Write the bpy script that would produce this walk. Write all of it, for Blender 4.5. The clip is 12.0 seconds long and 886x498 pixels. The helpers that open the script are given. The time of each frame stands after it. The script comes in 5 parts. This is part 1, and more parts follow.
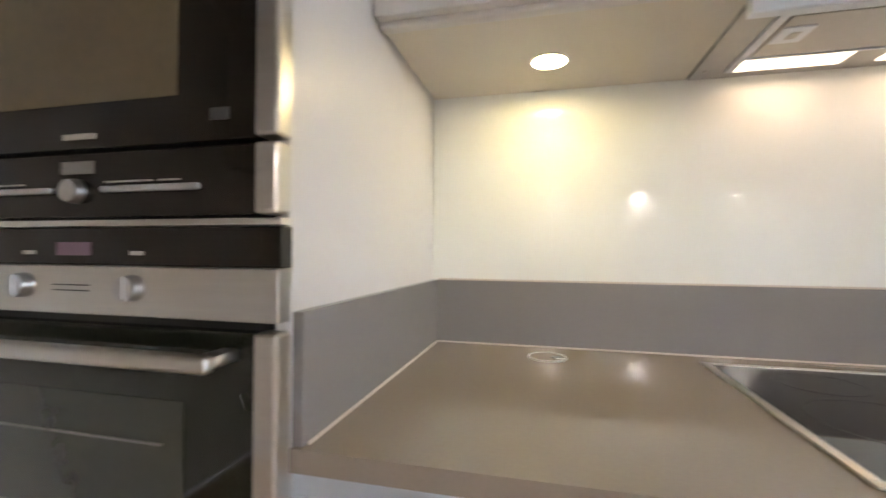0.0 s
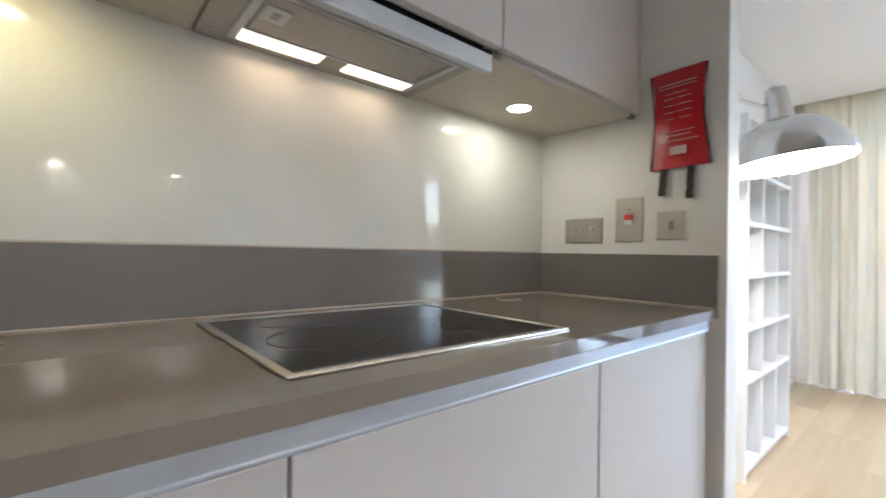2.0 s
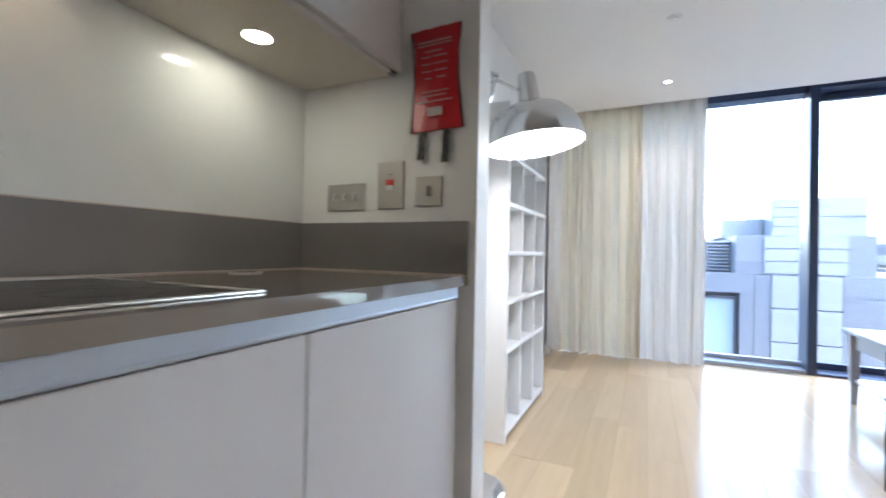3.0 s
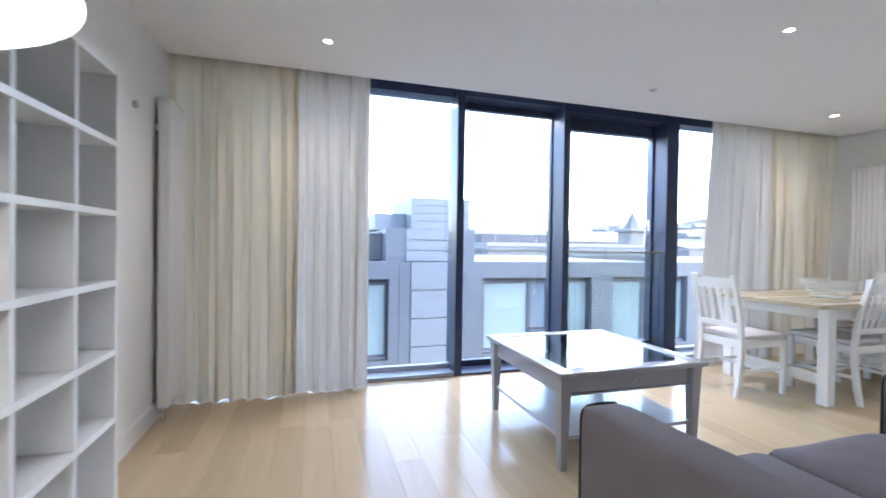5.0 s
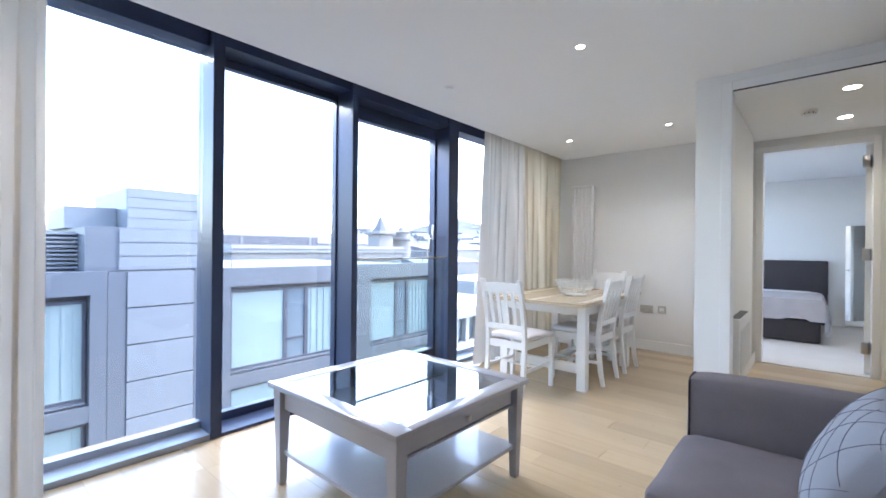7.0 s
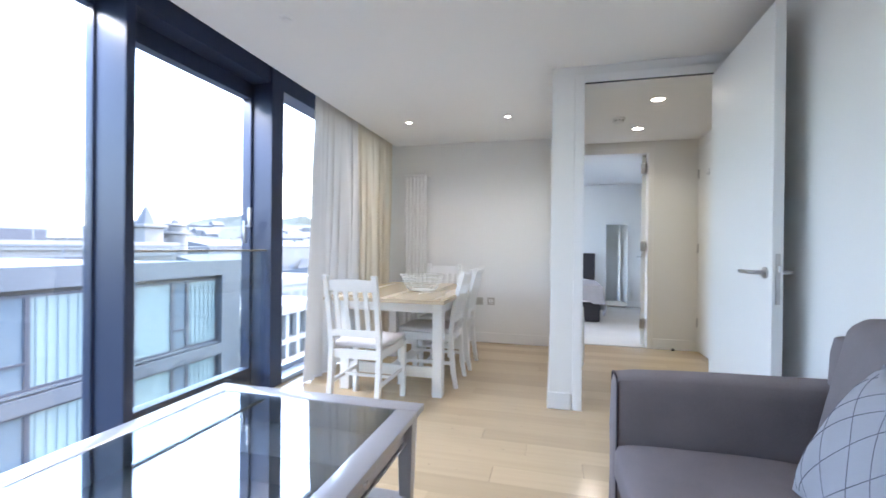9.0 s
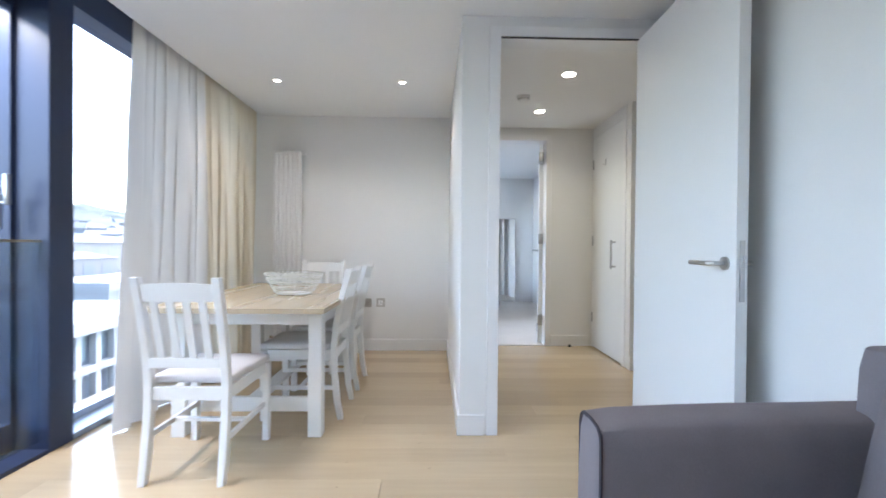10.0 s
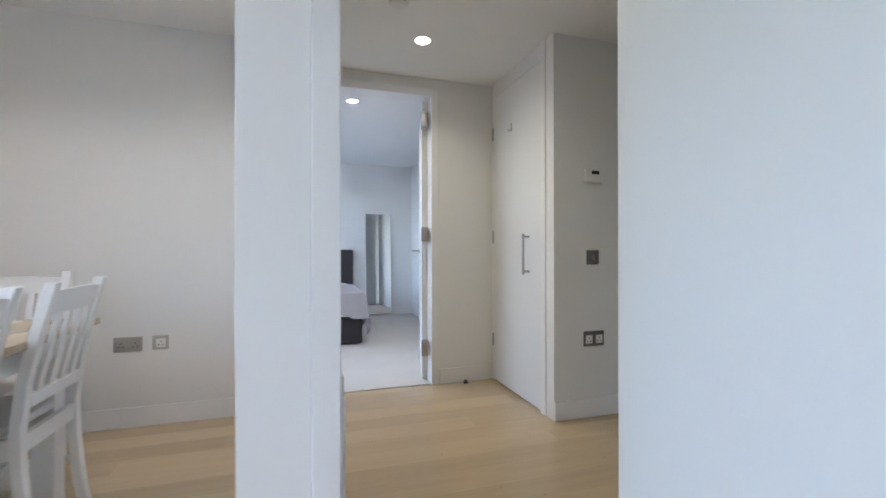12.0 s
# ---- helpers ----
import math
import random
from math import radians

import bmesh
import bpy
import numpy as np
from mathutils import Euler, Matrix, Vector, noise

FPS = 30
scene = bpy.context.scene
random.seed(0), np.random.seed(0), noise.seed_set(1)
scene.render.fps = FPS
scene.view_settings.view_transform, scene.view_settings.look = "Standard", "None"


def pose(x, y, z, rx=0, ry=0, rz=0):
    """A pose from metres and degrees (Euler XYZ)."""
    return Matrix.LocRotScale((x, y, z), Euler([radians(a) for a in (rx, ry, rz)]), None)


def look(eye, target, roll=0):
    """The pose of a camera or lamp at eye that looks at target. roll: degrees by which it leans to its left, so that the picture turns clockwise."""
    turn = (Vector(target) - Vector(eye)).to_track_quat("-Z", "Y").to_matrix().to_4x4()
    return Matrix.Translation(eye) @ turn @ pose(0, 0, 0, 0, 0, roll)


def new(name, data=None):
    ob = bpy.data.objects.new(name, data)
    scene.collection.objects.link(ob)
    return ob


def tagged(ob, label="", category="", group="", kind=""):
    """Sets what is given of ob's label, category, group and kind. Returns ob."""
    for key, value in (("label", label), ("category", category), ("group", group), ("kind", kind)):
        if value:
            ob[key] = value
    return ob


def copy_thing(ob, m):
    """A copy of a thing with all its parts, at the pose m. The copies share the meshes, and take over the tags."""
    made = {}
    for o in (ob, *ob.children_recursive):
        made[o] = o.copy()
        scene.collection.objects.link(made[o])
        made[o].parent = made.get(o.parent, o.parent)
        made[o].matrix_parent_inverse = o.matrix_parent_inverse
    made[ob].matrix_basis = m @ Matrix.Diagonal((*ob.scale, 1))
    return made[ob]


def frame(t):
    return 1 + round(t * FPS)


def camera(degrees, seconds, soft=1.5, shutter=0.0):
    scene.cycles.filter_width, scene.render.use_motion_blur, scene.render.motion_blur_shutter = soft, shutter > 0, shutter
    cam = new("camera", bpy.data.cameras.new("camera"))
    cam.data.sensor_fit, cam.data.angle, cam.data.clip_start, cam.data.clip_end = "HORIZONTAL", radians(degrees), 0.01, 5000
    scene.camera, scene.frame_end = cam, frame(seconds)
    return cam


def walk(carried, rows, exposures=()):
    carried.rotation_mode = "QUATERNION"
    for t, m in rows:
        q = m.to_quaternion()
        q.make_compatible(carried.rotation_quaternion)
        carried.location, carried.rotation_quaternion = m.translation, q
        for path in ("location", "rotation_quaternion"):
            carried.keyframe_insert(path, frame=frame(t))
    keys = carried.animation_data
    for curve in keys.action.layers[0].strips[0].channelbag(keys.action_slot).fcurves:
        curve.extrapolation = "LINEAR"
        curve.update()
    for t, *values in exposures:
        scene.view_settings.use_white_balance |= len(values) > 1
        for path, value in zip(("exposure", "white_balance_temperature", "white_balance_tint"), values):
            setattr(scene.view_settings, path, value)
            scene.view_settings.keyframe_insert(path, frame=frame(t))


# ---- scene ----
cam = camera(91.8, 12.0, soft=1.6, shutter=0.35)
PATH = [
    (0, (0.026, 0.047, 1.134), (-0.446, 1.99, 1.15), 0.4),
    (0.5, (0.082, 0.066, 1.145), (0.169, 2.064, 1.154), 0.8),
    (1, (0.099, 0.065, 1.133), (0.694, 1.974, 1.146), 1.0),
    (1.5, (0.124, 0.067, 1.094), (1.103, 1.811, 1.111), 0.9),
    (2, (0.153, 0.058, 1.056), (1.453, 1.578, 1.073), 1.0),
    (2.5, (0.233, 0.021, 1.02), (1.803, 1.26, 1.022), 0.9),
    (3, (0.443, 0.021, 0.97), (2.248, 0.883, 0.983), 1.1),
    (3.5, (0.735, 0.008, 0.959), (2.671, 0.509, 0.974), 1.0),
    (3.7, (0.847, 0.016, 0.965), (2.812, 0.387, 0.976), 1.4),
    (5.3, (1.671, -0.056, 1.143), (3.513, -0.834, 1.129), 0.7),
    (5.5, (1.745, -0.076, 1.135), (3.531, -0.975, 1.135), 0.7),
    (6, (1.937, -0.113, 1.142), (3.561, -1.281, 1.149), 0.8),
    (6.5, (2.091, -0.138, 1.165), (3.546, -1.51, 1.166), 0.6),
    (8.3, (2.713, -0.245, 1.16), (3.606, -2.034, 1.161), 0.7),
    (8.5, (2.762, -0.288, 1.152), (3.555, -2.124, 1.151), 0.6),
    (9, (2.889, -0.508, 1.112), (3.386, -2.445, 1.105), 0.6),
    (9.5, (2.98, -0.839, 1.089), (3.186, -2.828, 1.077), 0.5),
    (10, (3.056, -1.179, 1.073), (3.014, -3.178, 1.055), 0.5),
    (10.5, (3.041, -1.562, 1.058), (2.804, -3.548, 1.042), 0.3),
    (11, (2.969, -1.933, 1.053), (2.584, -3.895, 1.039), 0.1),
    (11.5, (2.887, -2.274, 1.032), (2.374, -4.207, 1.028), 0.3),
    (12, (2.76, -2.612, 1.032), (2.159, -4.52, 1.034), -0.1),
]
EXPOSURES = [(0, 5.48, 7050, 17), (0.5, 5.2, 6950, 17), (1, 5.08, 6850, 16), (2, 4.82, 6650, 14), (2.6, 4.55, 6500, 14), (3.0, 4.36, 6450, 14), (3.5, 3.98, 6450, 15), (5.3, 3.78, 6600, 16), (6.5, 3.82, 6600, 16), (8.5, 3.92, 6600, 16), (10, 3.9, 6600, 15), (11, 3.8, 6650, 16), (12, 3.68, 6700, 17)]
walk(cam, [(t, look(eye, target, roll)) for t, eye, target, roll in PATH], EXPOSURES)

# ---- world, sun, lamps ----
world = bpy.data.worlds.new("sky")
scene.world = world
world.use_nodes = True
sky = world.node_tree.nodes.new("ShaderNodeTexSky")
sky.sky_type = "NISHITA"
sky.sun_disc = False
sky.sun_elevation = radians(48)
sky.sun_rotation = radians(195)
sky.air_density, sky.dust_density, sky.ozone_density = 1.0, 1.5, 1.0
world.node_tree.links.new(sky.outputs[0], world.node_tree.nodes["Background"].inputs[0])
world.node_tree.nodes["Background"].inputs[1].default_value = 0.15


def lamp(name, kind, m, power, colour, **settings):
    data = bpy.data.lights.new(name, kind)
    data.energy, data.color = power, colour
    for key, value in settings.items():
        if key == "radius":
            data.shadow_soft_size = value
        elif key == "cone":
            data.spot_size = radians(value)
        elif key == "blend":
            data.spot_blend = value
        elif key == "width":
            data.shape, data.size = "RECTANGLE", value
        elif key == "height":
            data.size_y = value
        elif key == "angle":
            data.angle = radians(value)
    ob = new(name, data)
    ob.matrix_world = m
    return ob


WARM, NEUTRAL = (1.0, 0.70, 0.46), (1.0, 0.93, 0.82)
lamp("sun", "SUN", look((-6, -22, 30), (0, 0, 0)), 0.5, (1.0, 0.96, 0.9), angle=20)
# unseen lamp outside above the glass, added to strengthen the sky's light indoors
lamp("window_sky_fill", "AREA", look((5.33, -1.9, 2.50), (3.1, -2.2, 0.5)), 18, (0.98, 0.98, 1.0), width=2.8, height=0.25)
lamp("hood_lamp", "AREA", look((0.515, 1.073, 1.524), (0.515, 1.05, 0)), 0.0046, WARM, width=0.15, height=0.045)
lamp("hood_lamp", "AREA", look((0.780, 1.073, 1.524), (0.780, 1.05, 0)), 0.0046, WARM, width=0.15, height=0.045)
for px in (0.045, 0.675, 1.34):
    lamp("spot_lamp", "SPOT", look((px, -1.19, 1.548), (px, -1.15, 0)), 0.07, (0.97, 0.97, 1.0), radius=0.03, cone=160, blend=0.7)
CEILING, HALL_CEILING = 2.365, 2.335
LIVING_SPOTS = [(3.32, -2.587), (3.32, -4.616), (4.31, -4.616), (4.30, -0.102)]
HALL_SPOTS = [(2.075, -4.324), (2.075, -5.2)]
for px, py in LIVING_SPOTS:
    lamp("downlight_lamp", "SPOT", look((px, py, CEILING - 0.012), (px, py, 0)), 1.7, (1.0, 0.98, 0.95), radius=0.03, cone=140, blend=0.8)
for px, py in HALL_SPOTS:
    lamp("downlight_lamp", "SPOT", look((px, py, HALL_CEILING - 0.012), (px, py, 0)), 1.25, (0.98, 0.96, 0.76), radius=0.03, cone=140, blend=0.8)
lamp("bedroom_lamp", "SPOT", look((2.376, -6.51, 2.34), (2.376, -6.51, 0)), 3.0, NEUTRAL, radius=0.03, cone=150, blend=0.8)

# ---- materials ----


def material(name, colour, rough=0.5, coat_rough=0.08, metal=0.0, vary=0.06, grain=60.0, blotch=2.5, bump=0.05, coat=0.0, stretch=(1, 1, 1), random_shade=0.0, specular=0.5):
    m = bpy.data.materials.new(name)
    m.use_nodes = True
    nodes, links = m.node_tree.nodes, m.node_tree.links
    b = nodes["Principled BSDF"]
    b.inputs["Roughness"].default_value = rough
    b.inputs["Metallic"].default_value = metal
    b.inputs["Coat Weight"].default_value = coat
    b.inputs["Coat Roughness"].default_value = coat_rough
    b.inputs["Specular IOR Level"].default_value = specular
    co = nodes.new("ShaderNodeTexCoord")
    mp = nodes.new("ShaderNodeMapping")
    mp.inputs["Scale"].default_value = stretch
    links.new(co.outputs["Object"], mp.inputs["Vector"])
    fine, wide = nodes.new("ShaderNodeTexNoise"), nodes.new("ShaderNodeTexNoise")
    fine.inputs["Scale"].default_value, wide.inputs["Scale"].default_value = grain, blotch
    fine.inputs["Detail"].default_value, wide.inputs["Detail"].default_value = 4, 3
    links.new(mp.outputs[0], fine.inputs["Vector"])
    links.new(mp.outputs[0], wide.inputs["Vector"])
    add = nodes.new("ShaderNodeMath")
    add.operation = "ADD"
    links.new(fine.outputs[0], add.inputs[0])
    links.new(wide.outputs[0], add.inputs[1])
    last = add.outputs[0]
    if random_shade:
        info, mul, sm = nodes.new("ShaderNodeObjectInfo"), nodes.new("ShaderNodeMath"), nodes.new("ShaderNodeMath")
        mul.operation, sm.operation = "MULTIPLY_ADD", "ADD"
        mul.inputs[1].default_value, mul.inputs[2].default_value = random_shade, -random_shade / 2
        links.new(info.outputs["Random"], mul.inputs[0])
        links.new(last, sm.inputs[0])
        links.new(mul.outputs[0], sm.inputs[1])
        last = sm.outputs[0]
    ramp = nodes.new("ShaderNodeMapRange")
    ramp.inputs["From Min"].default_value, ramp.inputs["From Max"].default_value = 0.6, 1.4
    ramp.inputs["To Min"].default_value, ramp.inputs["To Max"].default_value = 1 - vary, 1 + vary
    ramp.clamp = False
    links.new(last, ramp.inputs["Value"])
    mix = nodes.new("ShaderNodeVectorMath")
    mix.operation = "SCALE"
    mix.inputs[0].default_value = colour
    links.new(ramp.outputs[0], mix.inputs["Scale"])
    links.new(mix.outputs[0], b.inputs["Base Color"])
    rr = nodes.new("ShaderNodeMapRange")
    rr.inputs["From Min"].default_value, rr.inputs["From Max"].default_value = 0.3, 0.7
    rr.inputs["To Min"].default_value, rr.inputs["To Max"].default_value = max(0, rough - 0.015), rough + 0.015
    links.new(wide.outputs[0], rr.inputs["Value"])
    links.new(rr.outputs[0], b.inputs["Roughness"])
    if bump:
        bp = nodes.new("ShaderNodeBump")
        bp.inputs["Strength"].default_value = bump
        bp.inputs["Distance"].default_value = 0.002
        links.new(fine.outputs[0], bp.inputs["Height"])
        links.new(bp.outputs[0], b.inputs["Normal"])
    return m


def glowing(name, colour, strength):
    m = bpy.data.materials.new(name)
    m.use_nodes = True
    b = m.node_tree.nodes["Principled BSDF"]
    b.inputs["Base Color"].default_value = (0.9, 0.9, 0.9, 1)
    b.inputs["Emission Color"].default_value = (*colour, 1)
    b.inputs["Emission Strength"].default_value = strength
    return m


def clear_glass(name, colour=(0.96, 0.985, 0.99), rough=0.0, gloss=0.03):
    m = bpy.data.materials.new(name)
    m.use_nodes = True
    nodes, links = m.node_tree.nodes, m.node_tree.links
    nodes.remove(nodes["Principled BSDF"])
    t, g, x, f = (nodes.new("ShaderNode" + k) for k in ("BsdfTransparent", "BsdfGlossy", "MixShader", "MapRange"))
    t.inputs[0].default_value = (*colour, 1)
    g.inputs["Roughness"].default_value = rough
    w, p = nodes.new("ShaderNodeLayerWeight"), nodes.new("ShaderNodeMath")
    p.operation = "POWER"
    p.inputs[1].default_value = 4.0
    links.new(w.outputs["Facing"], p.inputs[0])
    f.inputs["To Min"].default_value, f.inputs["To Max"].default_value = gloss, 0.8
    links.new(p.outputs[0], f.inputs["Value"])
    links.new(f.outputs[0], x.inputs[0])
    links.new(t.outputs[0], x.inputs[1])
    links.new(g.outputs[0], x.inputs[2])
    links.new(x.outputs[0], nodes["Material Output"].inputs[0])
    return m


def cloth(name, colour, see_through, glow_through, grain=500.0):
    """Woven cloth: diffuse, light through the weave, and gaps between the threads."""
    m = material(name, colour, rough=0.9, vary=0.05, grain=grain, blotch=4, bump=0.15, specular=0.2)
    nodes, links = m.node_tree.nodes, m.node_tree.links
    b = nodes["Principled BSDF"]
    tl, tr, mx, my = (nodes.new("ShaderNode" + k) for k in ("BsdfTranslucent", "BsdfTransparent", "MixShader", "MixShader"))
    tl.inputs[0].default_value = (*colour, 1)
    mx.inputs[0].default_value, my.inputs[0].default_value = glow_through, see_through
    links.new(b.outputs[0], mx.inputs[1])
    links.new(tl.outputs[0], mx.inputs[2])
    links.new(mx.outputs[0], my.inputs[1])
    links.new(tr.outputs[0], my.inputs[2])
    links.new(my.outputs[0], nodes["Material Output"].inputs[0])
    return m


def oak(name, colour, along, rough, vary=0.07, shade=0.7):
    """Planed oak with grain along one axis (0 x, 1 y)."""
    stretch = [1.0, 1.0, 1.0]
    stretch[along] = 0.07
    m = material(name, colour, rough=rough, vary=vary, grain=30, blotch=5, bump=0.015, stretch=stretch, random_shade=shade)
    nodes, links = m.node_tree.nodes, m.node_tree.links
    mp = next(n for n in nodes if n.type == "MAPPING")
    info, far = nodes.new("ShaderNodeObjectInfo"), nodes.new("ShaderNodeVectorMath")
    far.operation = "SCALE"
    far.inputs["Scale"].default_value = 3.7
    links.new(info.outputs["Location"], far.inputs[0])
    links.new(far.outputs[0], mp.inputs["Location"])
    # scattered knots and broad darker streaks
    knot_map, knot, spot = (nodes.new("ShaderNode" + k) for k in ("Mapping", "TexVoronoi", "MapRange"))
    squeeze = [2.6, 2.6, 1.0]
    squeeze[along] = 1.3
    knot_map.inputs["Scale"].default_value = squeeze
    links.new(mp.inputs["Vector"].links[0].from_socket, knot_map.inputs["Vector"])
    links.new(far.outputs[0], knot_map.inputs["Location"])
    links.new(knot_map.outputs[0], knot.inputs["Vector"])
    spot.inputs["From Min"].default_value, spot.inputs["From Max"].default_value = 0.012, 0.05
    spot.inputs["To Min"].default_value, spot.inputs["To Max"].default_value = 0.45, 1.0
    links.new(knot.outputs["Distance"], spot.inputs["Value"])
    streak, tone, both, shade_by = (nodes.new("ShaderNode" + k) for k in ("TexNoise", "MapRange", "Math", "VectorMath"))
    streak.inputs["Scale"].default_value, streak.inputs["Detail"].default_value = 5.0, 5
    links.new(mp.outputs[0], streak.inputs["Vector"])
    tone.inputs["From Min"].default_value, tone.inputs["From Max"].default_value = 0.35, 0.7
    tone.inputs["To Min"].default_value, tone.inputs["To Max"].default_value = 1.04, 0.92
    links.new(streak.outputs[0], tone.inputs["Value"])
    both.operation, shade_by.operation = "MULTIPLY", "SCALE"
    links.new(spot.outputs[0], both.inputs[0])
    links.new(tone.outputs[0], both.inputs[1])
    base = nodes["Principled BSDF"].inputs["Base Color"]
    links.new(base.links[0].from_socket, shade_by.inputs[0])
    links.new(both.outputs[0], shade_by.inputs["Scale"])
    links.new(shade_by.outputs[0], base)
    return m


WALL = material("wall_paint", (0.80, 0.80, 0.79), 0.55, vary=0.012, grain=180, blotch=1.2, bump=0.03)
CEIL = material("ceiling_paint", (0.86, 0.86, 0.85), 0.7, vary=0.012, grain=180, blotch=1.0, bump=0.02)
TRIM = material("trim_paint", (0.82, 0.82, 0.82), 0.32, vary=0.012, grain=90, blotch=2, bump=0.01)
DOORPAINT = material("door_paint", (0.80, 0.81, 0.81), 0.38, vary=0.012, grain=120, blotch=1.5, bump=0.02)
PLANK = oak("oak_plank", (0.56, 0.432, 0.278), 0, 0.17, shade=1.3)
GAP = material("floor_gap", (0.30, 0.21, 0.13), 0.7)
TABLETOP = oak("oak_tabletop", (0.47, 0.385, 0.265), 1, 0.27, vary=0.07, shade=0.2)
WHITEWOOD = material("white_lacquer", (0.80, 0.80, 0.79), 0.35, vary=0.02, grain=60, blotch=3, bump=0.02)
GREYWOOD = material("grey_lacquer", (0.35, 0.35, 0.38), 0.3, coat=0.6, vary=0.03, grain=70, blotch=3, bump=0.03)
GREYSHELF = material("grey_shelf", (0.42, 0.42, 0.45), 0.3, coat=0.6, vary=0.03, grain=70, blotch=3, bump=0.03)
SOFA = material("sofa_fabric", (0.195, 0.172, 0.18), 0.85, vary=0.18, grain=420, blotch=5, bump=0.35, specular=0.25)
PIPING = material("sofa_piping", (0.035, 0.03, 0.04), 0.8)
SEATPAD = material("seat_fabric", (0.68, 0.655, 0.65), 0.85, vary=0.06, grain=500, blotch=6, bump=0.3, specular=0.2)
BEIGE = cloth("beige_curtain", (0.73, 0.645, 0.505), 0.0, 0.15)
SHEER = cloth("sheer_curtain", (0.73, 0.685, 0.63), 0.0, 0.14)
FRAME = material("frame_paint", (0.034, 0.048, 0.092), 0.34, vary=0.05, grain=90, blotch=3, bump=0.02, specular=0.28)
SILL = material("sill_metal", (0.34, 0.37, 0.42), 0.35, metal=0.3, vary=0.03)
GLASS = clear_glass("window_glass")
GLASS2 = clear_glass("balustrade_glass", (0.86, 0.90, 0.89))
TABLEGLASS = clear_glass("table_glass", (0.80, 0.85, 0.87), gloss=0.26)
BRONZE = material("bronze_rail", (0.30, 0.25, 0.19), 0.3, metal=0.8)
STEEL = material("brushed_steel", (0.55, 0.53, 0.50), 0.32, metal=1.0, vary=0.05, grain=120, blotch=4, bump=0.03, stretch=(0.05, 1, 1))
SATIN = material("satin_nickel", (0.50, 0.50, 0.51), 0.3, metal=1.0, vary=0.04)
CHROME = material("chrome", (0.75, 0.76, 0.78), 0.12, metal=1.0, vary=0.02, bump=0.0)
BLACKGLASS = material("black_glass", (0.006, 0.006, 0.007), 0.04, vary=0.1, bump=0.0, specular=0.75)
APPLIANCE = material("appliance_glass", (0.011, 0.008, 0.006), 0.07, vary=0.1, bump=0.0, specular=0.3)
OVENGLASS = material("oven_glass", (0.012, 0.013, 0.009), 0.06, vary=0.1, bump=0.0, specular=0.35)
BLACK = material("black_plastic", (0.012, 0.012, 0.013), 0.45)
COUNTER = material("stone_worktop", (0.24, 0.203, 0.166), 0.05, vary=0.05, grain=160, blotch=3, bump=0.0, specular=0.75)
UPSTAND = material("stone_upstand", (0.20, 0.187, 0.18), 0.12, vary=0.03, grain=120, blotch=1.2, bump=0.0)
SEALANT = material("sealant", (0.55, 0.47, 0.41), 0.5)
CABINET = material("cabinet_laminate", (0.59, 0.565, 0.555), 0.42, vary=0.015, grain=200, blotch=2, bump=0.02)
UNDERSIDE = material("cabinet_underside", (0.62, 0.57, 0.50), 0.5, vary=0.02)
ALUMINIUM = material("aluminium", (0.45, 0.50, 0.57), 0.35, metal=0.35, vary=0.03, grain=120, stretch=(0.05, 1, 1))
SPLASH = material("white_glass", (0.74, 0.75, 0.72), 0.5, coat_rough=0.0, vary=0.008, grain=20, blotch=1, bump=0.0, coat=0.5)
HOODGREY = material("hood_paint", (0.42, 0.41, 0.40), 0.4, metal=0.4, vary=0.03)
HOODWHITE = material("hood_lip", (0.62, 0.66, 0.72), 0.35, metal=0.2, vary=0.02)
RED = material("red_vinyl", (0.50, 0.012, 0.018), 0.3, vary=0.1, grain=80, blotch=12, bump=0.2)
WHITEPRINT = material("white_print", (0.55, 0.46, 0.46), 0.5)
PLATE = material("switch_plate", (0.50, 0.48, 0.45), 0.38, metal=0.6, vary=0.03)
DARKPLATE = material("dark_plate", (0.20, 0.20, 0.21), 0.35, metal=0.7, vary=0.03)
WHITEPLASTIC = material("white_plastic", (0.78, 0.78, 0.77), 0.4, vary=0.015)
REDSWITCH = material("red_switch", (0.6, 0.03, 0.02), 0.4)
LENS_Y = glowing("lamp_lens_yellow", (1.0, 0.87, 0.46), 2.6)
LENS_G = glowing("lamp_lens_green", (0.98, 0.99, 0.83), 3.8)
LENS_W = glowing("lamp_lens_warm", (1.0, 0.84, 0.62), 0.08)
LENS_FAR = glowing("lamp_lens_far", (1.0, 0.97, 0.93), 10)
LENS = glowing("lamp_lens", (1.0, 0.95, 0.86), 3)
SHADEIN = glowing("lamp_inner", (0.97, 0.98, 1.0), 1.3)
DISPLAY = material("display", (0.16, 0.10, 0.14), 0.2)
CARPET = material("carpet", (0.60, 0.58, 0.55), 0.95, vary=0.08, grain=300, blotch=3, bump=0.5, specular=0.1)
BEDDARK = material("bed_leather", (0.035, 0.03, 0.035), 0.5, vary=0.1)
BEDSPREAD = material("bedspread", (0.40, 0.39, 0.41), 0.9, vary=0.12, grain=220, blotch=6, bump=0.4, specular=0.2)
SHEET = material("bed_sheet", (0.78, 0.78, 0.79), 0.85, vary=0.03, blotch=5, bump=0.2)
MIRROR = material("mirror", (0.88, 0.90, 0.90), 0.01, metal=1.0, vary=0.0, bump=0.0)
CLADDING = material("zinc_cladding", (0.064, 0.077, 0.100), 0.5, metal=0.0, vary=0.07, grain=6, blotch=0.5, bump=0.0)
CLADLIGHT = material("light_cladding", (0.115, 0.133, 0.160), 0.5, metal=0.0, vary=0.07, grain=6, blotch=0.5, bump=0.0)
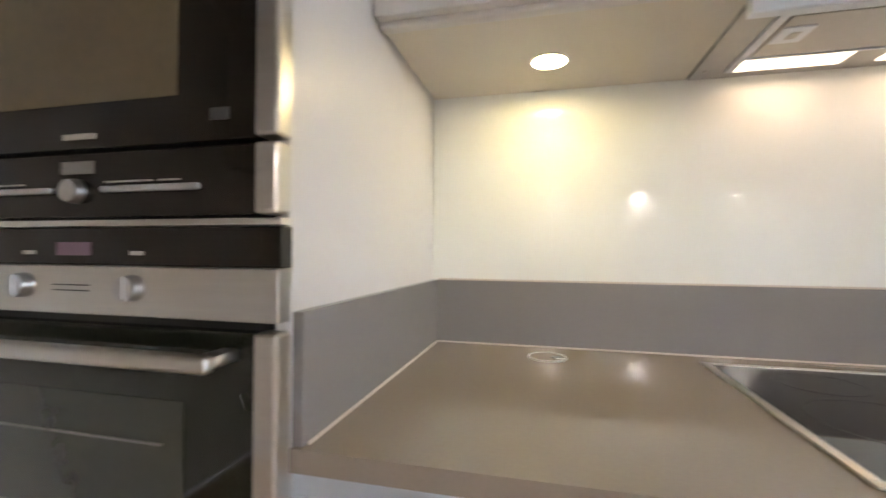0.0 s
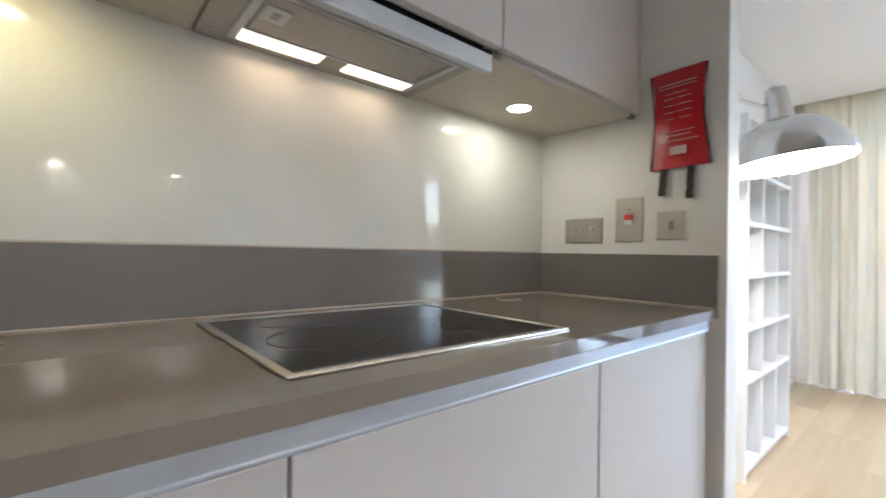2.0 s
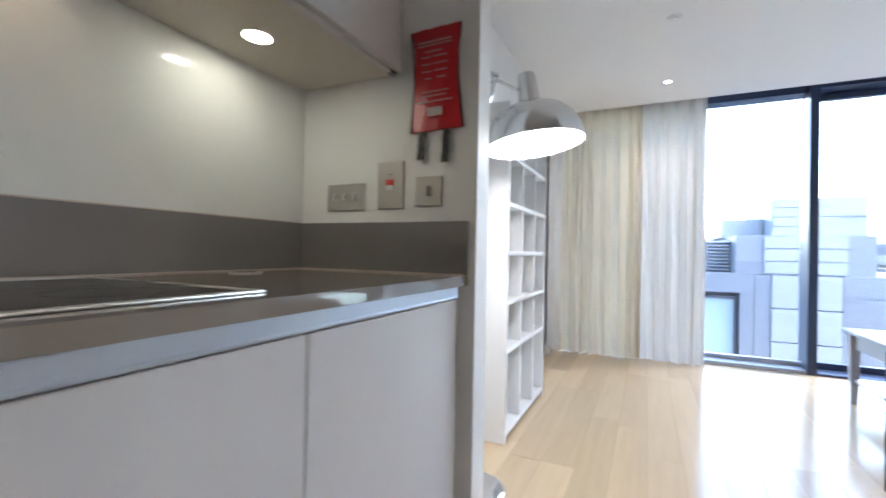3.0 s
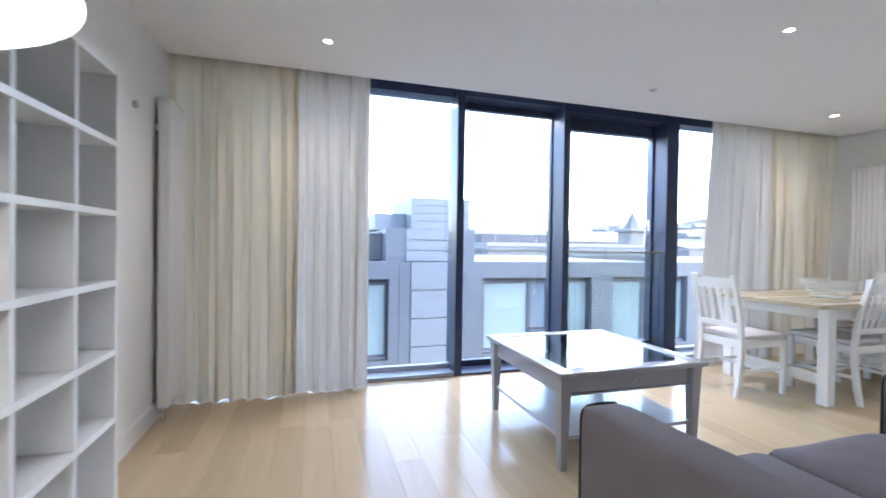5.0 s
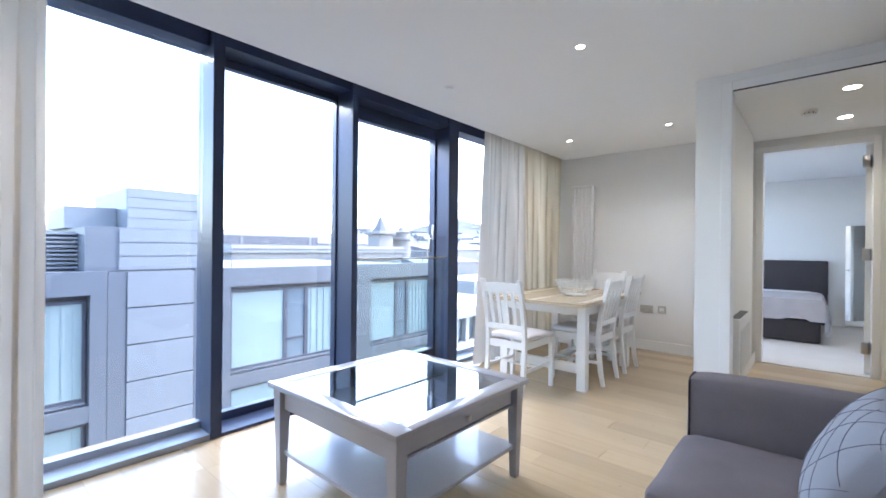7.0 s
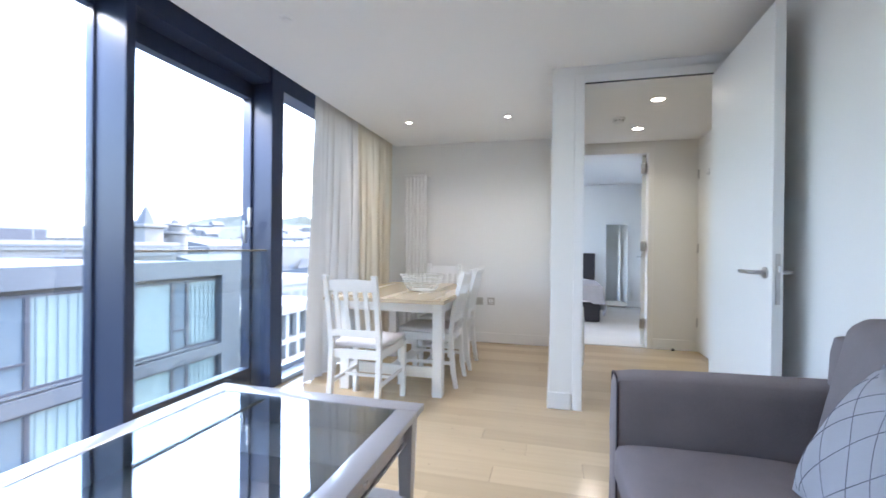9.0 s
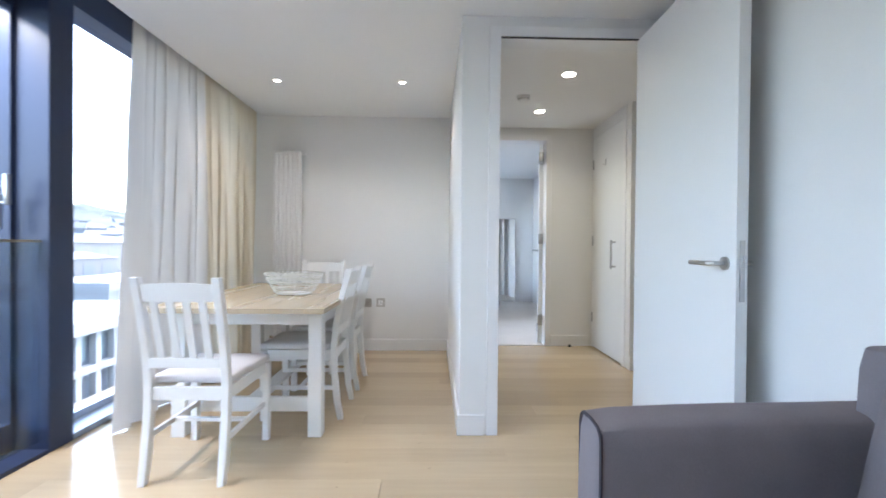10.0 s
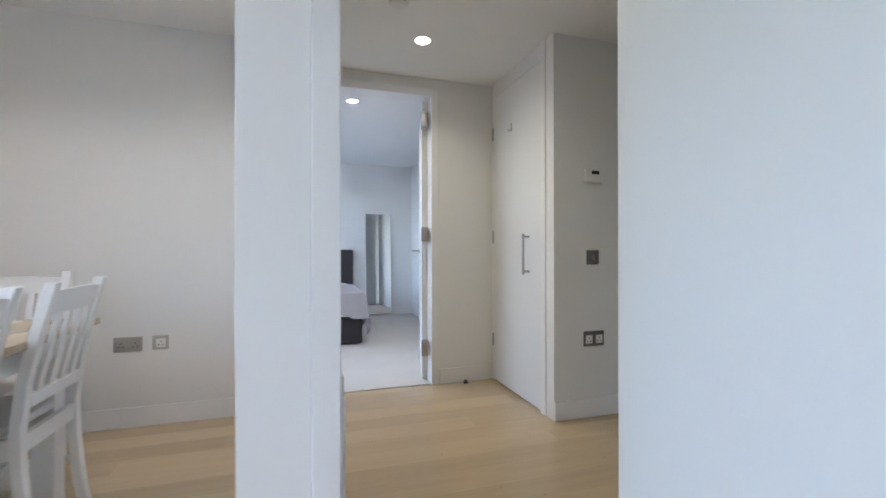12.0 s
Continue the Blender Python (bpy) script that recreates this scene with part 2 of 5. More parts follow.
CLADDARK = material("dark_cladding", (0.028, 0.034, 0.055), 0.5, vary=0.07, grain=6, blotch=0.5, bump=0.0)
FROSTED = material("frosted_window", (0.17, 0.225, 0.24), 0.22, vary=0.06, grain=2, blotch=0.6, bump=0.0)
DARKWIN = material("dark_window", (0.10, 0.13, 0.16), 0.1, vary=0.1, bump=0.0)
ROOFING = material("roof_felt", (0.15, 0.16, 0.18), 0.8, vary=0.1, grain=4, blotch=0.4)
FARDARK = material("far_window", (0.10, 0.12, 0.15), 0.3, vary=0.1, bump=0.0)
STONE = material("far_stone", (0.165, 0.16, 0.157), 0.8, vary=0.15, grain=1.5, blotch=0.2)
SLATE = material("far_slate", (0.09, 0.097, 0.108), 0.7, vary=0.15, grain=1.5, blotch=0.2)
FARWHITE = material("far_render", (0.23, 0.23, 0.232), 0.8, vary=0.08, grain=1.5, blotch=0.2)
# dark roof storey cladding, also the painted shadow strips on the offices
PENT_SHADE = material("roof_cladding_and_shadow", (0.055, 0.06, 0.08), 0.6, vary=0.08, grain=2, blotch=0.3, bump=0.0)
LEAF = material("far_foliage", (0.055, 0.068, 0.058), 0.9, vary=0.4, grain=0.8, blotch=0.1)
GROUND = material("asphalt", (0.055, 0.055, 0.058), 0.9, vary=0.2, grain=8, blotch=0.3)

# ---- mesh helpers ----


def box(bm, x0, x1, y0, y1, z0, z1, bevel=0.0, seg=2):
    r = bmesh.ops.create_cube(bm, size=1.0)
    bmesh.ops.transform(bm, matrix=Matrix.Translation(((x0 + x1) / 2, (y0 + y1) / 2, (z0 + z1) / 2)) @ Matrix.Diagonal((abs(x1 - x0), abs(y1 - y0), abs(z1 - z0), 1)), verts=r["verts"])
    if bevel:
        edges = {e for v in r["verts"] for e in v.link_edges}
        bmesh.ops.bevel(bm, geom=list(edges), offset=bevel, segments=seg, profile=0.5, affect="EDGES")
    return bm


def rod(bm, a, b, r, r2=None, n=12):
    a, b = Vector(a), Vector(b)
    d = b - a
    m = Matrix.Translation((a + b) / 2) @ d.to_track_quat("Z", "Y").to_matrix().to_4x4()
    bmesh.ops.create_cone(bm, cap_ends=True, segments=n, radius1=r, radius2=r if r2 is None else r2, depth=d.length, matrix=m)
    return bm


def tube(bm, pts, r, n=8, closed=False):
    """A tube through points."""
    pts = [Vector(p) for p in pts]
    rings = []
    for i, p in enumerate(pts):
        a = pts[i - 1] if (i or closed) else p
        b = pts[(i + 1) % len(pts)] if (closed or i + 1 < len(pts)) else p
        q = (b - a).to_track_quat("Z", "Y")
        rings.append([bm.verts.new(p + q @ Vector((r * math.cos(k * math.tau / n), r * math.sin(k * math.tau / n), 0))) for k in range(n)])
    for i in range(len(rings) - (0 if closed else 1)):
        u, v = rings[i], rings[(i + 1) % len(rings)]
        for k in range(n):
            bm.faces.new((u[k], u[(k + 1) % n], v[(k + 1) % n], v[k]))
    if not closed:
        bm.faces.new(rings[0][::-1])
        bm.faces.new(rings[-1])
    return bm


def lathe(bm, profile, n=32, at=(0, 0, 0), m=None):
    """Turns (r, z) pairs round the z axis."""
    rings = [[bm.verts.new((r * math.cos(k * math.tau / n), r * math.sin(k * math.tau / n), z)) for k in range(n)] for r, z in profile]
    for u, v in zip(rings, rings[1:]):
        for k in range(n):
            bm.faces.new((u[k], u[(k + 1) % n], v[(k + 1) % n], v[k]))
    made = [v for ring in rings for v in ring]
    bmesh.ops.transform(bm, matrix=Matrix.Translation(at) @ (m or Matrix.Identity(4)), verts=made)
    return bm


def finish(bm, name, mat, smooth=False):
    bmesh.ops.recalc_face_normals(bm, faces=bm.faces[:])
    me = bpy.data.meshes.new(name)
    bm.to_mesh(me)
    bm.free()
    me.materials.append(mat)
    if smooth:
        for p in me.polygons:
            p.use_smooth = True
        me.set_sharp_from_angle(angle=radians(35))
    return me


def part(name, bm, mat, parent=None, label="", smooth=False):
    ob = new(name, finish(bm, name, mat, smooth))
    if parent is not None:
        ob.parent = parent
    if label:
        tagged(ob, label)
    return ob


def boxpart(name, dims, mat, parent=None, bevel=0.0, label="", seg=2):
    return part(name, box(bmesh.new(), *dims, bevel, seg), mat, parent, label, smooth=bevel > 0.004)


def thing(name, m, label, category, group="", kind=""):
    ob = new(name)
    ob.matrix_world = m
    return tagged(ob, label, category, group, kind)


def structure(name, dims, mat, label, category, bevel=0.0):
    return tagged(boxpart(name, dims, mat, None, bevel), label, category, kind="structure")


def structure_bm(name, bm, mat, label, category):
    return tagged(part(name, bm, mat), label, category, kind="structure")


# ---- the flat: walls, floors, ceilings ----
X_K0, X_END, X_LIV, Y_BACK = -0.27, 1.625, 1.725, 1.16
X_SOFA = 1.785
Y_N, Y_S, Y_BED, Y_DOOR = 0.91, -5.55, -5.77, -3.60
X_PART0, X_PART1 = 2.69, 2.905
X_SILL, X_GLASS = 5.0, 5.2

structure("floor", (-1.6, 5.45, -5.77, 1.4, -0.25, -0.006), GAP, "screed under the pale oak boards", "floor")
structure("floor_bedroom", (0.2, 4.6, -9.5, -5.775, -0.25, 0.006), CARPET, "pale cream bedroom carpet", "carpet")
bm = bmesh.new()
box(bm, -1.6, 4.81, -3.66, 1.4, CEILING, CEILING + 0.04)
box(bm, X_PART0 + 0.1, 4.81, -5.8, -3.66, CEILING, CEILING + 0.04)
structure_bm("ceiling", bm, CEIL, "smooth white plaster ceiling", "ceiling")
structure("ceiling_recess", (4.75, 5.45, -5.8, 1.4, 2.56, 2.6), CEIL, "white curtain recess above the window", "ceiling")
structure("trim_recess", (4.79, 4.812, -5.56, 0.92, CEILING + 0.001, 2.56), CEIL, "white edge of the curtain recess", "trim")
structure("ceiling_hall", (-0.2, X_PART0 + 0.1, -5.8, -3.66, HALL_CEILING, HALL_CEILING + 0.04), CEIL, "white hall ceiling", "ceiling")
structure("ceiling_bedroom", (0.2, 4.6, -9.5, -5.8, 2.36, 2.4), CEIL, "white bedroom ceiling", "ceiling")
structure("roof_slab", (-1.7, 5.45, -9.6, 1.5, 2.61, 2.8), CEIL, "concrete slab above the flat", "ceiling")

structure("wall_kitchen_back", (-1.6, X_LIV, Y_BACK, 1.4, 0, 2.6), WALL, "white kitchen back wall", "wall")
structure("wall_kitchen_left", (-1.7, -1.6, -2.0, 1.4, 0, 2.6), WALL, "white kitchen side wall", "wall")
structure("wall_kitchen_front", (-1.6, X_END, -1.40, -1.30, 0, 2.6), WALL, "white wall behind the kitchen", "wall")
structure("wall_kitchen_end", (X_END, X_LIV, 0.478, Y_BACK, 0, 2.6), WALL, "white end wall of the kitchen recess", "wall", 0.002)
structure("wall_sofa", (X_END, X_SOFA, -3.6, -0.585, 0, 2.6), WALL, "white wall behind the sofa", "wall", 0.002)
structure("wall_north", (X_LIV, 5.45, Y_N, 1.4, 0, 2.6), WALL, "white living room wall", "wall")
structure("wall_south", (X_PART1, 5.45, Y_S - 0.2, Y_S, 0, 2.6), WALL, "white dining end wall", "wall")
structure("wall_partition", (X_PART0 + 0.058, X_PART1, Y_S, -3.736, 0, 2.6), WALL, "white partition between dining area and hall", "wall")
structure("wall_pillar", (X_PART0 + 0.0625, X_PART1, -3.736, Y_DOOR, 0, 2.6), WALL, "white end of the partition wall", "wall", 0.002)
structure("wall_door_head", (1.767, X_PART0 + 0.0625, -3.72, Y_DOOR - 0.001, 2.306, 2.6), WALL, "white wall above the hall door", "wall")
structure("wall_door_side", (X_END, 1.767, -3.72, Y_DOOR - 0.001, 0, 2.6), WALL, "white wall beside the hall door", "wall")
bm = bmesh.new()
box(bm, 1.225, 1.80, -5.90, Y_BED, 0, 2.6)
box(bm, 2.74, X_PART1, -5.90, Y_BED, 0, 2.6)
box(bm, 1.80, 2.74, -5.90, Y_BED, 2.24, 2.6)
structure_bm("wall_bedroom_door", bm, WALL, "white hall wall round the bedroom door", "wall")
structure("wall_hall_thermostat", (-0.2, 1.352, -4.98, -4.87, 0, 2.6), WALL, "white hall wall with thermostat", "wall", 0.002)
structure("wall_hall_west", (-0.3, -0.2, -5.0, -3.6, 0, 2.6), WALL, "white end wall of the hall", "wall")
structure("wall_hall_north", (-0.3, X_END, -3.72, -3.6, 0, 2.6), WALL, "white hall wall", "wall")
structure("wall_cupboard", (1.1, 1.225, -5.77, -4.98, 0, 2.6), WALL, "white inside of the hall cupboard", "wall")
structure("wall_bedroom_back", (0.2, 4.6, -9.5, -9.38, 0, 2.6), WALL, "white bedroom wall", "wall")
structure("wall_bedroom_west", (0.2, 1.16, -9.38, -5.9, 0, 2.6), WALL, "white bedroom wall with wardrobe", "wall")
structure("wall_bedroom_north", (X_PART1, 5.0, -5.90, Y_S - 0.2, 0, 2.6), WALL, "white bedroom wall", "wall")
bm = bmesh.new()
box(bm, 4.6, 4.75, -9.5, -8.9, 0, 2.6)
box(bm, 4.6, 4.75, -6.3, -5.9, 0, 2.6)
box(bm, 4.6, 4.75, -8.9, -6.3, 2.35, 2.6)
structure_bm("wall_bedroom_window", bm, WALL, "white bedroom wall with a full-height window", "wall")


def skirting(name, x0, x1, y0, y1):
    structure(name, (x0, x1, y0, y1, 0, 0.115), TRIM, "white painted skirting board", "skirting", 0.003)


skirting("baseboard_south", X_PART1, 4.99, Y_S, Y_S + 0.014)
skirting("baseboard_north", X_LIV + 0.015, 4.99, Y_N - 0.014, Y_N)
skirting("baseboard_partition", X_PART1, X_PART1 + 0.014, Y_S + 0.014, Y_DOOR + 0.004)
skirting("baseboard_pillar", X_PART0 + 0.075, X_PART1 + 0.014, Y_DOOR, Y_DOOR + 0.014)
skirting("baseboard_sofa", X_SOFA, X_SOFA + 0.014, Y_DOOR + 0.02, -0.585)
skirting("baseboard_thermostat", -0.18, 1.352, -4.87, -4.856)
skirting("baseboard_hall", 1.39, 1.80, Y_BED, Y_BED + 0.014)
skirting("baseboard_partition_hall", X_PART0 + 0.044, X_PART0 + 0.058, Y_BED, -3.74)


def door_frame(name, x0, x1, y0, y1, top, wide, label):
    """A lining with flat architraves, in a wall that runs along x."""
    ob = thing(name, pose(0, 0, 0), label, "door frame", kind="structure")
    for a, b in ((x0 - wide, x0), (x1, x1 + wide)):
        boxpart("jamb", (a, b, y0, y1, 0, top + wide), TRIM, ob, 0.003)
    boxpart("head", (x0, x1, y0, y1, top, top + wide), TRIM, ob, 0.003)
    return ob


door_frame("trim_hall_door", 1.83, X_PART0, -3.735, Y_DOOR + 0.012, 2.243, 0.062, "white painted frame of the open hall door")
structure("trim_door_head_line", (1.832, X_PART0 - 0.002, Y_DOOR + 0.004, Y_DOOR + 0.0155, 2.2375, 2.2445), BLACK, "thin dark line under the hall door head", "trim")
door_frame("trim_bedroom_door", 1.86, 2.68, -5.915, Y_BED + 0.012, 2.20, 0.058, "white painted frame of the open bedroom door")


def hinge(parent, x, y, z, w=0.018):
    b = bmesh.new()
    box(b, x - w, x + w, y - 0.003, y + 0.003, z - 0.05, z + 0.05, 0.001)
    rod(b, (x, y + 0.004, z - 0.05), (x, y + 0.004, z + 0.05), 0.006, n=10)
    part("hinge", b, SATIN, parent, "satin nickel hinge", True)


def lever(parent, x, y, z, side, toward):
    """A round-bar lever on a round rose; side: +1 or -1 along x; toward: the way the bar points along y."""
    b = bmesh.new()
    rod(b, (x, y, z), (x + side * 0.008, y, z), 0.026, n=24)
    tube(b, [(x, y, z), (x + side * 0.05, y, z), (x + side * 0.062, y + toward * 0.012, z), (x + side * 0.062, y + toward * 0.13, z)], 0.0095, 10)
    part("lever_handle", b, SATIN, parent, "satin steel lever on a round rose", True)


# hall door, open into the living room, its free edge towards the window side
hall_door = thing("door_1", pose(1.914, Y_DOOR - 0.002, 0, 0, 0, -1.2), "white flush door standing open into the living room", "door", kind="structure")
boxpart("leaf", (-0.044, 0.0, 0.0, 0.85, 0.008, 2.238), DOORPAINT, hall_door, 0.002)
lever(hall_door, 0.0, 0.79, 1.012, 1, -1)
lever(hall_door, -0.044, 0.79, 1.012, -1, -1)
b = bmesh.new()
box(b, -0.032, -0.012, 0.850, 0.853, 0.87, 1.10, 0.001)
part("lock_plate", b, SATIN, hall_door, "satin steel lock plate", True)
boxpart("latch", (-0.027, -0.017, 0.852, 0.862, 1.015, 1.045), CHROME, hall_door, 0.002)
for z in (0.25, 1.15, 2.0):
    hinge(hall_door, -0.02, 0.002, z)
bedroom_door = thing("door_2", pose(1.862, Y_BED - 0.10, 0, 0, 0, -13), "white flush bedroom door standing open", "door", kind="structure")
boxpart("leaf", (0.0, 0.044, -0.80, -0.01, 0.012, 2.195), DOORPAINT, bedroom_door, 0.002)
lever(bedroom_door, 0.044, -0.74, 1.02, 1, 1)
for z in (0.27, 1.15, 2.03):
    b = bmesh.new()
    box(b, 0.0, 0.05, -0.008, 0.085, z - 0.055, z + 0.055, 0.002)
    part("hinge", b, SATIN, bedroom_door, "satin nickel hinge", True)

# hall cupboard door, closed
cupboard = thing("door_3", pose(1.355, 0, 0), "tall white flush cupboard door, closed", "door", kind="structure")
boxpart("leaf", (-0.044, 0.0, -5.735, -5.02, 0.012, 2.225), DOORPAINT, cupboard, 0.002)
for dims in ((-0.12, -0.002, -5.77, -5.74, 0, 2.335), (-0.12, 0.006, -5.015, -4.955, 0, 2.335), (-0.12, -0.002, -5.74, -5.015, 2.23, 2.335)):
    boxpart("frame", dims, TRIM, cupboard, 0.002)
b = bmesh.new()
tube(b, [(0, -5.165, 0.885), (0.045, -5.165, 0.885)], 0.007)
tube(b, [(0, -5.165, 1.115), (0.045, -5.165, 1.115)], 0.007)
tube(b, [(0.045, -5.165, 0.865), (0.045, -5.165, 1.135)], 0.0085)
part("pull_handle", b, SATIN, cupboard, "satin steel bar handle", True)
for z in (0.32, 1.13, 1.94):
    b = bmesh.new()
    rod(b, (0.004, -5.737, z - 0.05), (0.004, -5.737, z + 0.05), 0.008, n=10)
    part("hinge", b, SATIN, cupboard, "satin nickel hinge", True)
b = bmesh.new()
tube(b, [(0, -5.42, 1.90), (0.02, -5.42, 1.885), (0.028, -5.42, 1.90)], 0.004)
box(b, 0, 0.003, -5.43, -5.41, 1.885, 1.945)
part("coat_hook", b, SATIN, cupboard, "small steel hook", True)


def downlight(x, y, z, r=0.022, mat=LENS, name="ceiling_downlight"):
    ob = thing(name, pose(x, y, z), "small round recessed downlight, lit", "ceiling light", "recessed downlights")
    part("bezel", lathe(bmesh.new(), [(r, -0.001), (r + 0.004, -0.004), (r + 0.012, -0.003), (r + 0.013, 0.0)]), TRIM, ob, "white ring", True)
    part("lens", lathe(bmesh.new(), [(0.0005, -0.002), (r, -0.002)]), mat, ob, "glowing lens")


for px, py in LIVING_SPOTS:
    downlight(px, py, CEILING)
for px, py in HALL_SPOTS:
    downlight(px, py, HALL_CEILING, 0.045)
downlight(2.376, -6.51, 2.36, 0.045)
for px, py in ((4.325, -2.585), (3.27, -0.10)):
    ob = thing("sprinkler_head", pose(px, py, CEILING), "white sprinkler cover on the ceiling, unlit", "sprinkler")
    part("cover", lathe(bmesh.new(), [(0.0005, -0.014), (0.022, -0.014), (0.024, -0.011), (0.024, -0.005)], 24), TRIM, ob, "", True)
    part("ring", lathe(bmesh.new(), [(0.024, -0.004), (0.038, -0.004), (0.041, 0.0)], 24), TRIM, ob, "", True)
smoke = thing("smoke_detector", pose(2.31, -4.80, HALL_CEILING), "round white smoke detector on the hall ceiling", "smoke detector")
part("base", lathe(bmesh.new(), [(0.055, 0), (0.056, -0.012), (0.052, -0.016), (0.0005, -0.016)], 28), WHITEPLASTIC, smoke, "", True)
part("cover", lathe(bmesh.new(), [(0.046, -0.016), (0.046, -0.034), (0.038, -0.042), (0.0005, -0.044)], 28), WHITEPLASTIC, smoke, "", True)
for k in range(10):
    a = k * math.tau / 10
    b = bmesh.new()
    box(b, -0.004, 0.004, 0.044, 0.0475, -0.032, -0.02)
    slot = part("vent_slot", b, DARKPLATE, smoke, "dark slot")
    slot.rotation_euler = (0, 0, a)

# ---- window wall ----
win = thing("window_1", pose(0, 0, 0), "floor-to-ceiling glazing in dark navy metal frames with a glazed door", "window", kind="structure")
TOP = 2.56
for y0, y1, x1 in ((-1.257, -1.19, 5.24), (-2.275, -2.22, 5.27), (-3.54, -3.39, 5.27), (-5.55, -5.50, 5.24), (0.86, 0.91, 5.24)):
    boxpart("post", (X_SILL, x1, y0, y1, 0, TOP), FRAME, win, 0.003)
for y0, y1 in ((-1.19, 0.86), (-5.50, -3.54)):
    boxpart("header", (5.06, 5.24, y0, y1, 2.385, TOP), FRAME, win, 0.003)
    boxpart("sill", (X_SILL + 0.004, 5.24, y0, y1, 0, 0.034), SILL, win, 0.003, "pale metal sill")
    boxpart("bottom_rail", (5.15, 5.20, y0, y1, 0.034, 0.075), SILL, win, 0.003)
    g = boxpart("pane", (5.165, 5.185, y0, y1, 0.075, 2.385), GLASS, win)
    g.visible_shadow = False
# sliding leaf beside the door
boxpart("header", (5.02, 5.27, -2.22, -1.257, 2.40, TOP), FRAME, win, 0.003)
boxpart("threshold", (X_SILL + 0.004, 5.27, -3.39, -1.257, -0.004, 0.02), FRAME, win, 0.003)
for dims in ((5.20, 5.26, -1.315, -1.257, 0.02, 2.40), (5.20, 5.26, -2.22, -2.205, 0.02, 2.40), (5.20, 5.26, -2.205, -1.315, 2.345, 2.40), (5.20, 5.26, -2.205, -1.315, 0.02, 0.075)):
    boxpart("leaf_rail", dims, FRAME, win, 0.003)
g = boxpart("pane", (5.235, 5.25, -2.205, -1.315, 0.075, 2.345), GLASS, win)
g.visible_shadow = False
glass_door = thing("door_4", pose(0, 0, 0), "dark navy framed glass balcony door, closed", "door", kind="structure")
boxpart("header", (5.02, 5.27, -3.39, -2.275, 2.37, TOP), FRAME, glass_door, 0.003)
for dims in ((5.17, 5.25, -2.400, -2.275, 0.02, 2.37), (5.17, 5.25, -3.39, -3.365, 0.02, 2.37), (5.17, 5.25, -3.365, -2.400, 2.25, 2.37), (5.17, 5.25, -3.365, -2.400, 0.02, 0.16)):
    boxpart("door_rail", dims, FRAME, glass_door, 0.003)
g = boxpart("pane", (5.235, 5.25, -3.365, -2.400, 0.16, 2.25), GLASS, glass_door)
g.visible_shadow = False
b = bmesh.new()
box(b, 5.158, 5.17, -3.315, -3.285, 1.13, 1.30, 0.002)
rod(b, (5.13, -3.30, 1.26), (5.16, -3.30, 1.26), 0.009)
box(b, 5.115, 5.135, -3.315, -3.29, 1.25, 1.40, 0.005)
part("door_handle", b, SATIN, glass_door, "satin steel lever handle", True)
rail = thing("balustrade", pose(0, 0, 0), "low clear glass guard with a slim bronze top rail", "balustrade", kind="structure")
g = boxpart("glass_panel", (5.045, 5.057, -3.39, -2.275, 0.06, 1.07), GLASS2, rail)
g.visible_shadow = False
boxpart("top_rail", (5.038, 5.064, -3.39, -2.275, 1.07, 1.082), BRONZE, rail, 0.002)


def curtain(name, y0, y1, x, z0, z1, folds, depth, mat, label, seed, flare=0.0, sweep=0.0):
    """A hanging curtain with uneven folds that deepen towards the hem."""
    n, rows = int(folds * 26), 22
    phase, offs = 0.0, []
    for i in range(n + 1):
        offs.append((phase, 0.78 + 0.75 * noise.noise((i * 0.021, seed + 5, 0))))
        phase += (math.tau * folds / n) * (1.0 + 0.75 * noise.noise((i * 0.03, seed, 0)))
    b = bmesh.new()
    grid = []
    for j in range(rows + 1):
        h = j / rows
        row = []
        for i in range(n + 1):
            u = i / n
            ph, am = offs[i]
            wander = 0.9 * noise.noise((u * 4, h * 1.3, seed)) * h
            grow = 0.55 + 0.45 * min(1.0, 3 * h) + 0.25 * noise.noise((u * 6, h * 2.2, seed + 9))
            ends = min(1.0, 10 * u, 10 * (1 - u))
            wave = math.sin(ph + wander) + 0.22 * math.sin(2.3 * ph + 4 * h + seed)
            dx = depth * am * grow * wave + 0.35 * depth * noise.noise((u * 9, h * 3, seed + 3)) + 0.012 * math.sin(3.1 * u + 2.0 * h + seed)
            dy = depth * 0.42 * am * grow * math.sin(2 * (ph + wander)) * ends
            hem = 0.022 * h ** 8 * max(0.0, noise.noise((u * 8, 0, seed + 2)))
            row.append(b.verts.new((x + dx + flare * h * h, y0 + (y1 - y0) * u + dy + sweep * u * h ** 1.6, z1 + (z0 - z1) * h + hem)))
        grid.append(row)
    for j in range(rows):
        for i in range(n):
            b.faces.new((grid[j][i], grid[j][i + 1], grid[j + 1][i + 1], grid[j + 1][i]))
    ob = thing(name, pose(0, 0, 0), label, "curtain", "curtains at the window")
    part("cloth", b, mat, ob, "", True)
    boxpart("header_tape", (x - 0.012, x + 0.012, y0 + 0.01, y1 - 0.01, z1 - 0.03, z1), mat, ob)
    return ob


